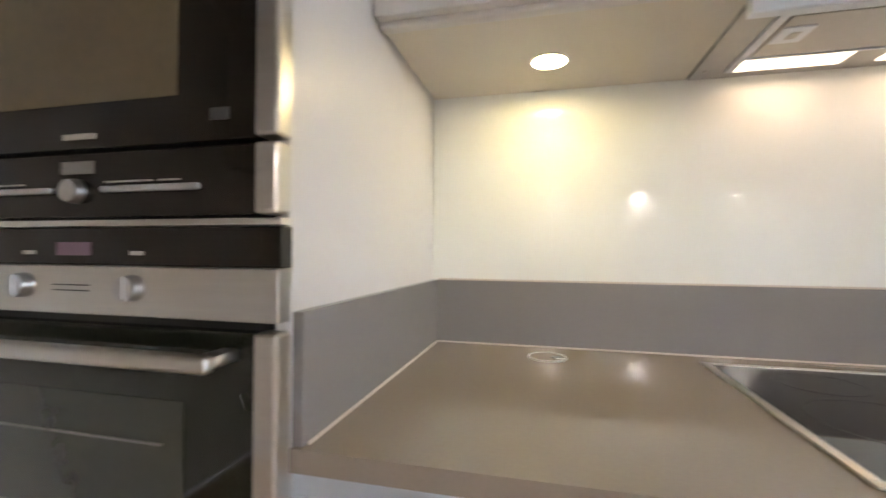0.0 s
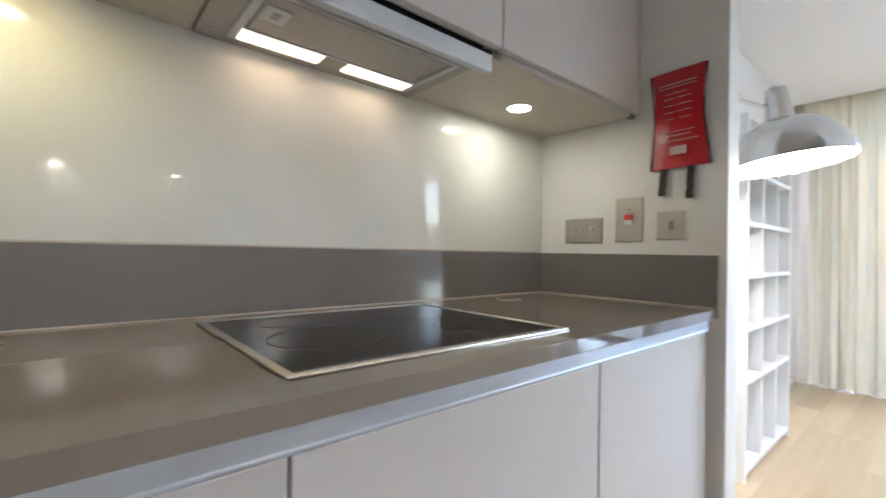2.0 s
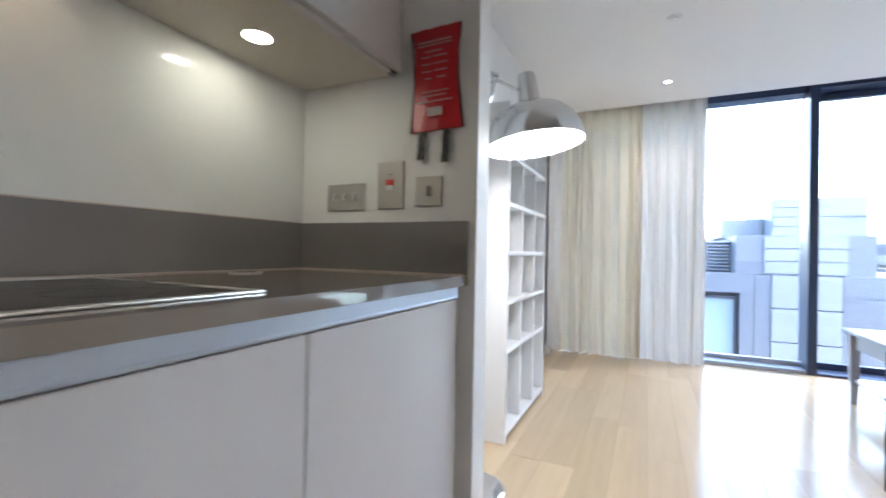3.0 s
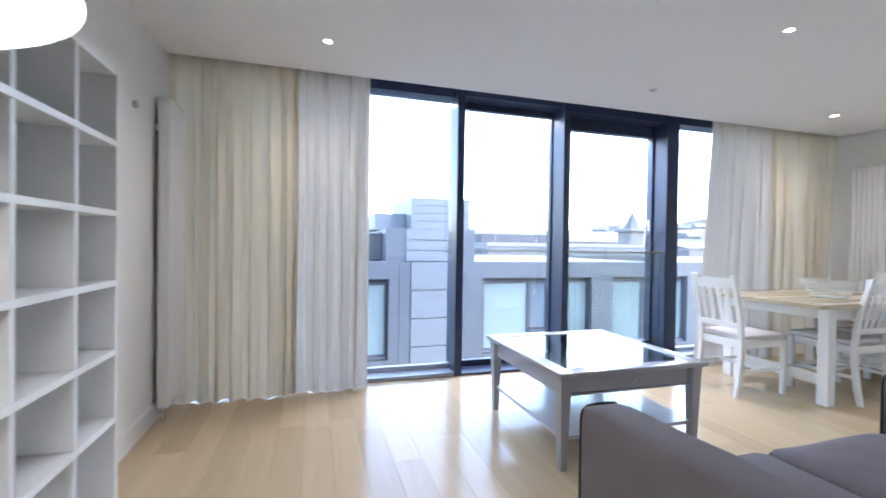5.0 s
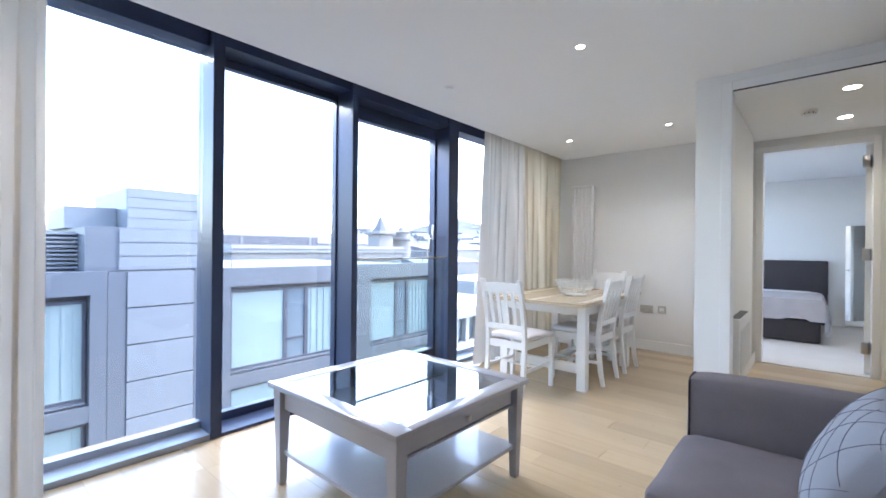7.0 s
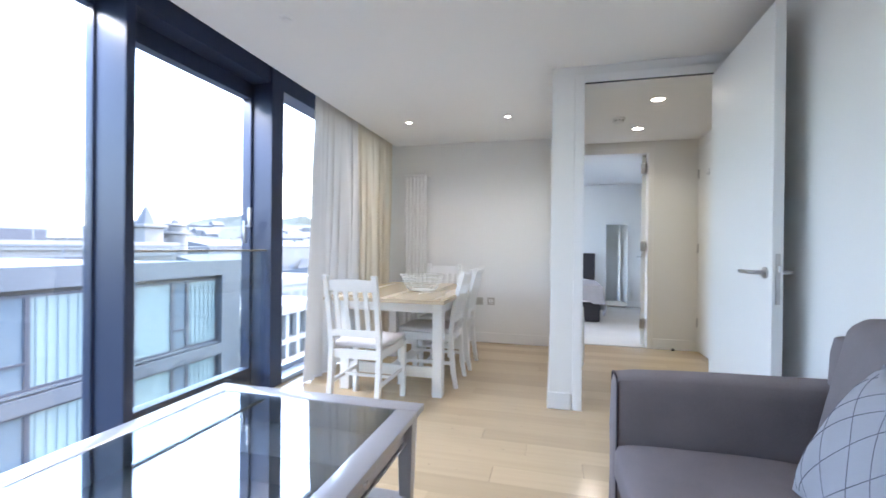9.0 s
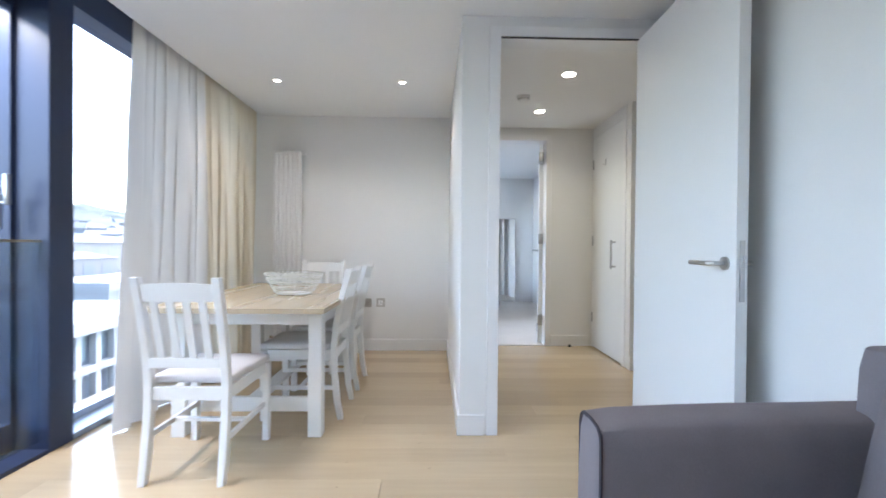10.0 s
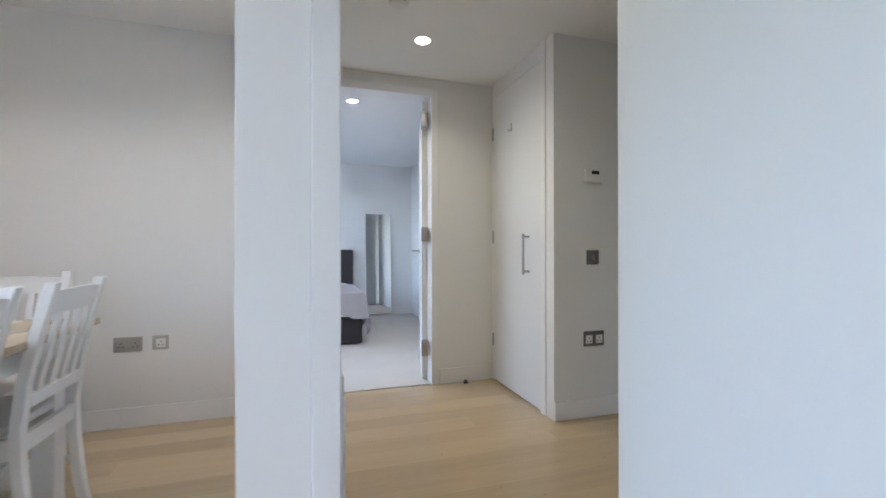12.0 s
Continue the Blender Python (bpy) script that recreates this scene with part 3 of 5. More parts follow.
track = thing("curtain_track", pose(0, 0, 0), "white curtain track in the ceiling recess", "curtain track")
boxpart("rail", (4.86, 4.885, -5.54, 0.90, 2.53, 2.558), WHITEPLASTIC, track, 0.003)
curtain("curtain", 0.08, 0.908, 4.86, 0.001, 2.53, 7.5, 0.055, BEIGE, "heavy cream beige curtain drawn to the wall", 3)
curtain("sheer_curtain", -0.44, 0.16, 4.90, 0.001, 2.53, 5.5, 0.045, SHEER, "white sheer curtain bunched beside the glass", 8)
curtain("curtain", -5.545, -4.58, 4.86, 0.001, 2.53, 8, 0.052, BEIGE, "heavy cream beige curtain drawn to the corner", 12)
curtain("sheer_curtain", -4.66, -3.86, 4.88, 0.001, 2.53, 7, 0.042, SHEER, "white sheer curtain bunched beside the balcony door", 17, -0.05, 0.26)

# ---- kitchen ----
worktop = thing("worktop", pose(0, 0, 0), "taupe composite stone worktop with a square edge", "worktop")
bm = bmesh.new()
XS, YS, ZS = (X_K0 - 0.012, 0.352, 0.930, 1.640), (0.500, 0.572, 1.060, 1.158), (0.872, 0.900)
grid = {(i, j, k): bm.verts.new((XS[i], YS[j], ZS[k])) for i in range(4) for j in range(4) for k in range(2)}
for i in range(3):
    for j in range(3):
        if (i, j) != (1, 1):
            for k in range(2):
                bm.faces.new([grid[a] for a in ((i, j, k), (i + 1, j, k), (i + 1, j + 1, k), (i, j + 1, k))])
for a, b2 in [((i, 0), (i + 1, 0)) for i in range(3)] + [((i, 3), (i + 1, 3)) for i in range(3)] + [((0, j), (0, j + 1)) for j in range(3)] + [((3, j), (3, j + 1)) for j in range(3)] + [((1, 1), (2, 1)), ((1, 2), (2, 2)), ((1, 1), (1, 2)), ((2, 1), (2, 2))]:
    bm.faces.new([grid[v] for v in ((*a, 0), (*b2, 0), (*b2, 1), (*a, 1))])
part("slab", bm, COUNTER, worktop)
boxpart("sealant_bead", (X_K0 + 0.018, X_END - 0.018, 1.138, 1.141, 0.9005, 0.904), SEALANT, worktop)
boxpart("sealant_bead", (X_K0 + 0.016, X_K0 + 0.019, 0.515, 1.138, 0.9005, 0.904), SEALANT, worktop)
boxpart("sealant_bead", (X_END - 0.021, X_END - 0.016, 0.51, 1.136, 0.9005, 0.905), SEALANT, worktop)
up = thing("upstand", pose(0, 0, 0), "grey composite stone upstand along the worktop", "upstand")
boxpart("back_strip", (X_K0 + 0.016, X_END - 0.016, 1.141, 1.1585, 0.901, 1.062), UPSTAND, up, 0.0015)
boxpart("side_strip", (X_K0, X_K0 + 0.016, 0.5045, 1.1585, 0.901, 1.062), UPSTAND, up, 0.0015)
boxpart("side_strip", (X_END - 0.016, X_END - 0.001, 0.500, 1.1585, 0.901, 1.062), UPSTAND, up, 0.0015)
boxpart("sealant_bead", (X_K0 + 0.016, X_END - 0.016, 1.148, 1.155, 1.062, 1.066), SEALANT, up)
splash = thing("splashback", pose(0, 0, 0), "glossy back-painted white glass splashback", "splashback")
boxpart("glass_sheet", (X_K0 + 0.001, X_END - 0.001, 1.150, 1.1595, 1.066, 1.549), SPLASH, splash, 0.001)

hob = thing("induction_hob", pose(0.641, 0.816, 0.9), "black glass induction hob with a steel rim, set in the worktop", "hob")
boxpart("glass_plate", (-0.281, 0.281, -0.237, 0.237, -0.03, 0.0035), BLACKGLASS, hob, 0.001)
bm = bmesh.new()
for dims in ((-0.295, 0.295, -0.251, -0.237), (-0.295, 0.295, 0.237, 0.251), (-0.295, -0.281, -0.237, 0.237), (0.281, 0.295, -0.237, 0.237)):
    box(bm, *dims, 0.0003, 0.0048, 0.0015)
part("rim", bm, STEEL, hob, "brushed steel rim", True)
HOBLINE = material("hob_print", (0.06, 0.058, 0.056), 0.2)
for cx, cy, r in ((-0.150, -0.050, 0.098), (-0.140, 0.140, 0.068), (0.145, 0.105, 0.090), (0.150, -0.095, 0.072)):
    bm = lathe(bmesh.new(), [(r - 0.0016, 0.0038), (r + 0.0016, 0.0038)], 48, (cx, cy, 0))
    part("cooking_zone", bm, HOBLINE, hob, "thin printed ring")


def popup(x, y):
    ob = thing("popup_socket", pose(x, y, 0.9), "round brushed steel pop-up socket cover in the worktop", "socket", "pop-up sockets")
    part("lid", lathe(bmesh.new(), [(0.0005, 0.003), (0.038, 0.003), (0.039, 0.0005)], 36), COUNTER, ob, "stone-coloured lid", True)
    part("rim", lathe(bmesh.new(), [(0.039, 0.0005), (0.0395, 0.0036), (0.0418, 0.0036), (0.043, 0.0002)], 36), PLATE, ob, "thin steel rim", True)
    bm = rod(bmesh.new(), (0.020, -0.006, 0.0032), (0.020, -0.006, 0.0042), 0.013, n=20)
    part("finger_hole", bm, BLACK, ob, "dark finger hole")
    bm = box(bmesh.new(), 0.018, 0.040, -0.022, -0.014, 0.0032, 0.0046, 0.001)
    part("lift_tab", bm, STEEL, ob, "bright steel lift tab")


popup(0.027, 1.037)
popup(1.290, 1.035)

# base units under the worktop
for x0, x1, label in ((X_K0 + 0.002, 0.335, "white handleless base unit with drawers"), (0.335, 0.985, "white handleless base unit under the hob"), (0.985, 1.600, "white handleless base unit beside the opening")):
    unit = thing("base_cabinet", pose(0, 0, 0), label, "cabinet", "kitchen base units")
    boxpart("carcass", (x0 + 0.001, x1 - 0.001, 0.545, 1.155, 0.10, 0.868), CABINET, unit)
    boxpart("door", (x0 + 0.002, x1 - 0.002, 0.522, 0.544, 0.105, 0.831), CABINET, unit, 0.0025)
    bm = bmesh.new()
    xe = x1 - (0.04 if x1 > 1.5 else 0.0)
    box(bm, x0, xe, 0.505, 0.511, 0.846, 0.8715)
    box(bm, x0, xe, 0.511, 0.544, 0.840, 0.846)
    rod(bm, (x0, 0.5095, 0.8425), (xe, 0.5095, 0.8425), 0.0052, n=14)
    part("grip_channel", bm, ALUMINIUM, unit, "pale aluminium grip channel")
    boxpart("plinth", (x0, x1, 0.58, 0.60, 0.0, 0.10), CABINET, unit)
filler = thing("filler_strip", pose(0, 0, 0), "narrow white filler strip at the wall", "filler strip")
boxpart("strip", (1.602, 1.624, 0.575, 0.60, 0.0, 0.868), CABINET, filler, 0.001)

# wall units: the doors hang below the bodies, a rounded rail runs behind their lower edge
for x0, x1, u0, u1 in ((X_K0 + 0.002, 0.308, X_K0 + 0.002, 0.337), (0.308, 0.908, 0, 0), (0.908, X_END - 0.002, 0.935, X_END - 0.002)):
    unit = thing("wall_cabinet", pose(0, 0, 0), "white handleless wall cabinet with a flat door", "cabinet", "kitchen wall units")
    boxpart("body", (x0 + 0.001, x1 - 0.001, 0.775, 1.158, 1.552, 2.30), CABINET, unit)
    boxpart("door", (x0 + 0.002, x1 - (0.002 if x1 < 1.5 else 0.030), 0.736, 0.757, 1.540, 2.30), CABINET, unit, 0.002)
    if u1:
        boxpart("underside", (u0, u1, 0.786, 1.149, 1.540, 1.5515), UNDERSIDE, unit, 0.001, "beige laminate underside")
        bm = box(bmesh.new(), u0, u1 - (0.0 if u1 < 1.5 else 0.035), 0.760, 0.785, 1.531, 1.5515, 0.006, 3)
        part("light_rail", bm, CABINET, unit, "white rail along the lower edge", True)
    if u1 > 1.5:
        boxpart("end_filler", (u1 - 0.028, u1, 0.745, 0.785, 1.545, 2.30), CABINET, unit, 0.001, "narrow filler at the wall")
        boxpart("door_damper", (u1 - 0.034, u1 - 0.006, 0.758, 0.776, 1.531, 1.545), DARKPLATE, unit, 0.002, "small dark damper")
for x, y, mat in ((0.028, 0.979, LENS_Y), (1.263, 0.979, LENS_G)):
    ob = thing("cabinet_downlight", pose(x, y, 1.540), "round downlight under the wall cabinet, lit", "cabinet light", "under-cabinet lights")
    part("ring", lathe(bmesh.new(), [(0.034, -0.0015), (0.039, -0.003), (0.041, 0.0)], 32), STEEL, ob, "", True)
    part("lens", lathe(bmesh.new(), [(0.0005, -0.002), (0.035, -0.002)], 32), mat, ob, "glowing lens")

hood = thing("cooker_hood", pose(0, 0, 0), "slim pull-out cooker hood with white lip and lit lamps", "cooker hood")
boxpart("body", (0.340, 0.932, 0.786, 1.148, 1.537, 1.5515), HOODGREY, hood, 0.002)
boxpart("front_lip", (0.317, 0.903, 0.764, 0.785, 1.489, 1.531), HOODWHITE, hood, 0.003, "white metal front lip")
boxpart("slide", (0.335, 0.885, 0.777, 0.787, 1.531, 1.5515), BLACK, hood)
boxpart("end_catch", (0.888, 0.908, 0.770, 0.786, 1.531, 1.545), BLACK, hood, 0.001)
boxpart("filter", (0.424, 0.866, 0.878, 1.036, 1.5325, 1.5375), HOODGREY, hood, 0.0015, "grey metal grease filter")
for dims in ((0.400, 0.417, 0.866, 1.104, 1.530, 1.538), (0.874, 0.889, 0.866, 1.104, 1.530, 1.538), (0.417, 0.874, 0.866, 0.874, 1.531, 1.538), (0.417, 0.874, 1.040, 1.046, 1.531, 1.538)):
    boxpart("filter_frame", dims, HOODWHITE, hood, 0.0015)
boxpart("lamp_divider", (0.612, 0.674, 1.046, 1.104, 1.5325, 1.538), HOODGREY, hood, 0.001)
boxpart("catch", (0.428, 0.478, 0.915, 0.975, 1.5295, 1.534), HOODWHITE, hood, 0.001, "filter catch")
boxpart("catch_lever", (0.446, 0.462, 0.932, 0.957, 1.528, 1.5305), HOODGREY, hood, 0.001)
for x0, x1 in ((0.420, 0.610), (0.676, 0.872)):
    boxpart("lamp_window", (x0, x1, 1.048, 1.102, 1.5305, 1.536), LENS_W, hood, 0.001, "lit frosted lamp window")
for x, y in ((0.362, 0.84), (0.362, 1.10), (0.910, 0.905), (0.910, 1.10)):
    bm = rod(bmesh.new(), (x, y, 1.5345), (x, y, 1.5375), 0.0045)
    part("screw", bm, STEEL, hood)

# tall oven housing
tower = thing("oven_housing", pose(0, 0, 0), "tall white housing for the built-in ovens", "cabinet")
boxpart("side_panel", (X_K0 - 0.018, X_K0, 0.4965, 1.158, 0, 2.30), CABINET, tower, 0.0015, "white laminate side panel")
boxpart("side_panel", (-0.905, -0.884, 0.475, 1.158, 0, 2.30), WHITEWOOD, tower, 0.0015)
boxpart("shelf", (-0.884, X_K0 - 0.019, 0.49, 1.158, 1.158, 1.172), WHITEWOOD, tower)
boxpart("back", (-0.884, X_K0 - 0.019, 1.11, 1.158, 0, 2.30), WHITEWOOD, tower)
boxpart("top_door", (-0.882, X_K0 - 0.024, 0.475, 0.497, 1.64, 2.30), CABINET, tower, 0.002)
boxpart("bottom_door", (-0.882, X_K0 - 0.024, 0.475, 0.497, 0.105, 0.55), CABINET, tower, 0.002)
A0, A1 = -0.870, -0.263
micro = thing("microwave_oven", pose(0, 0, 0), "built-in black glass microwave with steel edges", "microwave")
boxpart("body", (A0 + 0.01, A1 - 0.030, 0.492, 0.95, 1.174, 1.62), BLACK, micro)
boxpart("door_glass", (A0 + 0.035, A1 - 0.032, 0.470, 0.492, 1.263, 1.62), APPLIANCE, micro, 0.002, "black glass door")
# the brown base colour imitates the warm room reflected in the glass
boxpart("window", (A0 + 0.06, -0.405, 0.4685, 0.471, 1.32, 1.60), material("microwave_window", (0.11, 0.085, 0.05), 0.12, vary=0.1, bump=0.0), micro, 0.0005, "dark window with the warm room's reflection painted brown")
boxpart("control_panel", (A0 + 0.035, A1 - 0.032, 0.470, 0.492, 1.176, 1.257), APPLIANCE, micro, 0.002)
for z0, z1 in ((1.176, 1.257), (1.263, 1.62)):
    for x0, x1 in ((A0, A0 + 0.033), (A1 - 0.030, A1)):
        boxpart("steel_edge", (x0, x1, 0.462, 0.492, z0, z1), STEEL, micro, 0.004, "brushed steel edge")
bm = bmesh.new()
rod(bm, (-0.561, 0.470, 1.209), (-0.561, 0.458, 1.209), 0.016, 0.014, 24)
part("dial", bm, SATIN, micro, "round steel dial", True)
for x0, x1 in ((-0.72, -0.599), (-0.516, -0.371)):
    boxpart("button_strip", (x0, x1, 0.464, 0.471, 1.206, 1.214), SATIN, micro, 0.002, "slim steel button strip")
boxpart("display", (-0.586, -0.532, 0.4692, 0.4702, 1.231, 1.247), material("display_grey", (0.16, 0.15, 0.14), 0.3), micro)
boxpart("door_mark", (-0.583, -0.530, 0.4685, 0.4705, 1.275, 1.282), PLATE, micro)
boxpart("energy_mark", (-0.358, -0.332, 0.4685, 0.4705, 1.287, 1.301), material("mark_grey", (0.05, 0.05, 0.05), 0.3), micro)
for x0, x1 in ((-0.73, -0.65), (-0.515, -0.44), (-0.432, -0.40)):
    boxpart("button_print", (x0, x1, 0.4692, 0.4702, 1.2185, 1.2205), PLATE, micro)
boxpart("trim_strip", (A0, A1, 0.470, 0.495, 1.164, 1.172), STEEL, micro, 0.001)
oven = thing("oven", pose(0, 0, 0), "built-in oven with steel control panel, black glass door and bar handle", "oven")
boxpart("body", (A0 + 0.01, A1 - 0.030, 0.492, 1.05, 0.56, 1.160), BLACK, oven)
boxpart("display_panel", (A0, A1, 0.470, 0.492, 1.115, 1.162), APPLIANCE, oven, 0.001)
boxpart("control_panel", (A0, A1, 0.466, 0.492, 1.053, 1.1145), STEEL, oven, 0.002, "brushed steel control panel")
boxpart("clock", (-0.592, -0.535, 0.469, 0.4705, 1.127, 1.144), DISPLAY, oven, 0, "dim lit clock")
for x in (-0.640, -0.463):
    bm = bmesh.new()
    rod(bm, (x, 0.466, 1.088), (x, 0.452, 1.088), 0.0165, 0.015, 24)
    box(bm, x - 0.002, x + 0.002, 0.450, 0.4525, 1.076, 1.102)
    part("knob", bm, SATIN, oven, "round steel knob", True)
    boxpart("knob_mark", (x - 0.01, x + 0.01, 0.469, 0.4705, 1.128, 1.133), PLATE, oven)
for z in (1.082, 1.089):
    boxpart("print_line", (-0.592, -0.533, 0.4652, 0.4662, z, z + 0.0015), BLACK, oven)
boxpart("door", (A0 + 0.035, A1 - 0.032, 0.470, 0.492, 0.565, 1.040), OVENGLASS, oven, 0.002, "black glass oven door")
for x0, x1 in ((A0, A0 + 0.033), (A1 - 0.030, A1)):
    boxpart("steel_edge", (x0, x1, 0.463, 0.492, 0.565, 1.042), STEEL, oven, 0.004, "brushed steel edge")
bm = bmesh.new()
box(bm, -0.80, -0.310, 0.412, 0.430, 1.006, 1.026, 0.006, 3)
for x in (-0.785, -0.325):
    box(bm, x - 0.012, x + 0.012, 0.420, 0.470, 1.009, 1.023, 0.003)
part("bar_handle", bm, STEEL, oven, "square steel bar handle", True)
boxpart("inner_window", (A0 + 0.07, -0.39, 0.4688, 0.4702, 0.62, 0.955), material("oven_window", (0.03, 0.033, 0.024), 0.08, vary=0.1, bump=0.0), oven)
for z in (0.80, 0.90):
    boxpart("oven_rack", (A0 + 0.10, -0.42, 0.4678, 0.4688, z, z + 0.003), material("rack_wire", (0.10, 0.10, 0.085), 0.4), oven)

# end wall: fire blanket, switches


def wall_plate(name, y0, y1, z0, z1, label, category):
    ob = thing(name, pose(X_END, 0, 0), label, category)
    boxpart("plate", (-0.007, -0.0005, y0, y1, z0, z1), PLATE, ob, 0.002)
    return ob


sw = wall_plate("grid_switch", 0.876, 1.031, 1.104, 1.194, "wide satin metal plate with three grid switches", "switch")
for y in (0.915, 0.955, 0.995):
    boxpart("rocker", (-0.011, -0.007, y - 0.008, y + 0.008, 1.138, 1.162), WHITEPLASTIC, sw, 0.001, "white rocker")
    boxpart("rocker_mark", (-0.0115, -0.0108, y - 0.006, y + 0.001, 1.141, 1.159), DARKPLATE, sw)
sw = wall_plate("cooker_switch", 0.728, 0.824, 1.106, 1.258, "tall satin metal cooker switch with a red rocker", "switch")
boxpart("red_rocker", (-0.012, -0.007, 0.762, 0.790, 1.182, 1.200), REDSWITCH, sw, 0.001, "red rocker")
boxpart("white_rocker", (-0.011, -0.007, 0.762, 0.790, 1.165, 1.181), WHITEPLASTIC, sw, 0.001)
boxpart("neon_window", (-0.008, -0.007, 0.768, 0.784, 1.215, 1.219), DARKPLATE, sw)
for z in (1.118, 1.246):
    boxpart("screw", (-0.008, -0.007, 0.771, 0.781, z - 0.002, z + 0.002), SATIN, sw)
sw = wall_plate("switched_outlet", 0.592, 0.681, 1.112, 1.203, "square satin metal outlet plate", "switch")
boxpart("rocker", (-0.011, -0.007, 0.628, 0.642, 1.142, 1.172), DARKPLATE, sw, 0.001, "grey rocker")
for y in (0.606, 0.667):
    boxpart("screw", (-0.008, -0.007, y - 0.004, y + 0.004, 1.156, 1.159), SATIN, sw)

blanket = thing("fire_blanket", pose(X_END - 0.004, 0.615, 1.50, -1.5, 0, 0), "red vinyl fire blanket pouch with black tapes on the wall", "fire blanket")
bm = bmesh.new()
nu, nv = 8, 14
for side in (0, 1):
    rows = []
    for j in range(nv + 1):
        v = j / nv
        half = 0.082 - 0.011 * math.sin(v * math.pi) + 0.007 * v * v
        rows.append([])
        for i in range(nu + 1):
            u = i / nu * 2 - 1
            bulge = 0.016 * (1 - u * u) * (0.35 + 0.65 * math.sin(min(1, v * 1.15) * math.pi)) * (0.4 + 0.6 * v)
            x = -0.002 - side * (0.006 + bulge + 0.002 * math.sin(9 * u + 7 * v))
            rows[-1].append(bm.verts.new((x, -u * half, 0.158 - 0.316 * v)))
    for j in range(nv):
        for i in range(nu):
            bm.faces.new((rows[j][i], rows[j][i + 1], rows[j + 1][i + 1], rows[j + 1][i]))
part("pouch", bm, RED, blanket, "", True)
for y in (-0.085, 0.085):
    bm = bmesh.new()
    tube(bm, [(-0.006, y, 0.157), (-0.007, y * 0.86, 0.0), (-0.007, y * 1.04, -0.157)], 0.0035)
    part("edge_binding", bm, BLACK, blanket, "black edge binding", True)
for y, z1 in ((-0.035, -0.26), (0.048, -0.245)):
    bm = bmesh.new()
    for k in range(4):
        za, zb = -0.15 + (z1 + 0.15) * k / 4, -0.15 + (z1 + 0.15) * (k + 1) / 4
        box(bm, -0.010 - 0.002 * (k % 2), -0.007 - 0.002 * (k % 2), y - 0.011 + 0.002 * k, y + 0.011 + 0.002 * k, zb, za)
    part("pull_tape", bm, BLACK, blanket, "black pull tape")
for z, y0, y1, t in ((0.108, -0.060, 0.052, 0.003), (0.098, -0.060, 0.052, 0.002), (0.078, -0.03, 0.03, 0.002), (0.062, -0.045, 0.0, 0.002), (0.062, 0.008, 0.04, 0.002), (0.040, -0.045, 0.0, 0.002), (0.040, 0.008, 0.04, 0.002), (0.018, -0.045, 0.0, 0.002), (0.018, 0.008, 0.04, 0.002), (-0.004, -0.04, -0.01, 0.002), (-0.004, 0.008, 0.03, 0.002), (-0.045, -0.05, 0.045, 0.002), (-0.058, -0.04, 0.035, 0.002), (-0.075, -0.06, 0.055, 0.0025)):
    boxpart("print_bar", (-0.0245, -0.0225, y0, y1, z, z + t), WHITEPRINT, blanket)
boxpart("print_label", (-0.0235, -0.021, -0.026, 0.022, -0.118, -0.092), WHITEPRINT, blanket, 0, "white printed label")

# opposite run of wall units, with its lights mirrored in the splashback
far_unit = thing("wall_cabinet", pose(0, 0, 0), "white wall cabinet run on the opposite kitchen wall", "cabinet", "kitchen wall units")
boxpart("body", (-1.55, 1.55, -1.298, -0.94, 1.555, 2.30), CABINET, far_unit, 0.002)
for px in (0.045, 0.675, 1.34):
    ob = thing("cabinet_downlight", pose(px, -1.20, 1.555), "round downlight under the wall cabinet, lit", "cabinet light", "under-cabinet lights")
    part("ring", lathe(bmesh.new(), [(0.040, -0.0015), (0.046, -0.003), (0.048, 0.0)], 32), STEEL, ob, "", True)
    part("lens", lathe(bmesh.new(), [(0.0005, -0.004), (0.036, -0.004)], 32), LENS_FAR, ob, "glowing lens")

# ---- living room ----


def tapered_leg(x, y, z1, w0, w1):
    bm = bmesh.new()
    box(bm, x - w0 / 2, x + w0 / 2, y - w0 / 2, y + w0 / 2, 0, z1)
    for v in bm.verts:
        if v.co.z < 0.01:
            v.co.x, v.co.y = x + (v.co.x - x) * w1 / w0, y + (v.co.y - y) * w1 / w0
    bmesh.ops.bevel(bm, geom=bm.edges[:], offset=0.002, segments=1, affect="EDGES")
    return bm


table = thing("coffee_table", pose(3.836, -1.652, 0), "square grey lacquered coffee table with glass top, drawer and lower shelf", "coffee table")
bm = bmesh.new()
H = 0.465
for dims in ((-H, H, -H, -H + 0.085), (-H, H, H - 0.085, H), (-H, -H + 0.085, -H + 0.085, H - 0.085), (H - 0.085, H, -H + 0.085, H - 0.085)):
    box(bm, *dims, 0.476, 0.502, 0.005)
part("top_frame", bm, GREYWOOD, table, "grey frame with mitred corners", True)
boxpart("glass_pane", (-H + 0.086, H - 0.086, -H + 0.086, H - 0.086, 0.493, 0.499), TABLEGLASS, table)
for sx in (-1, 1):
    for sy in (-1, 1):
        part("leg", tapered_leg(sx * (H - 0.052), sy * (H - 0.052), 0.476, 0.062, 0.036), GREYWOOD, table)
for dims in ((-H + 0.083, H - 0.083, H - 0.066, H - 0.046), (-H + 0.083, H - 0.083, -H + 0.046, -H + 0.066), (H - 0.066, H - 0.046, -H + 0.083, H - 0.083)):
    boxpart("apron", (*dims, 0.372, 0.476), GREYWOOD, table, 0.002)
boxpart("drawer_bottom", (-H + 0.06, H - 0.066, -H + 0.06, H - 0.06, 0.376, 0.385), GREYSHELF, table)
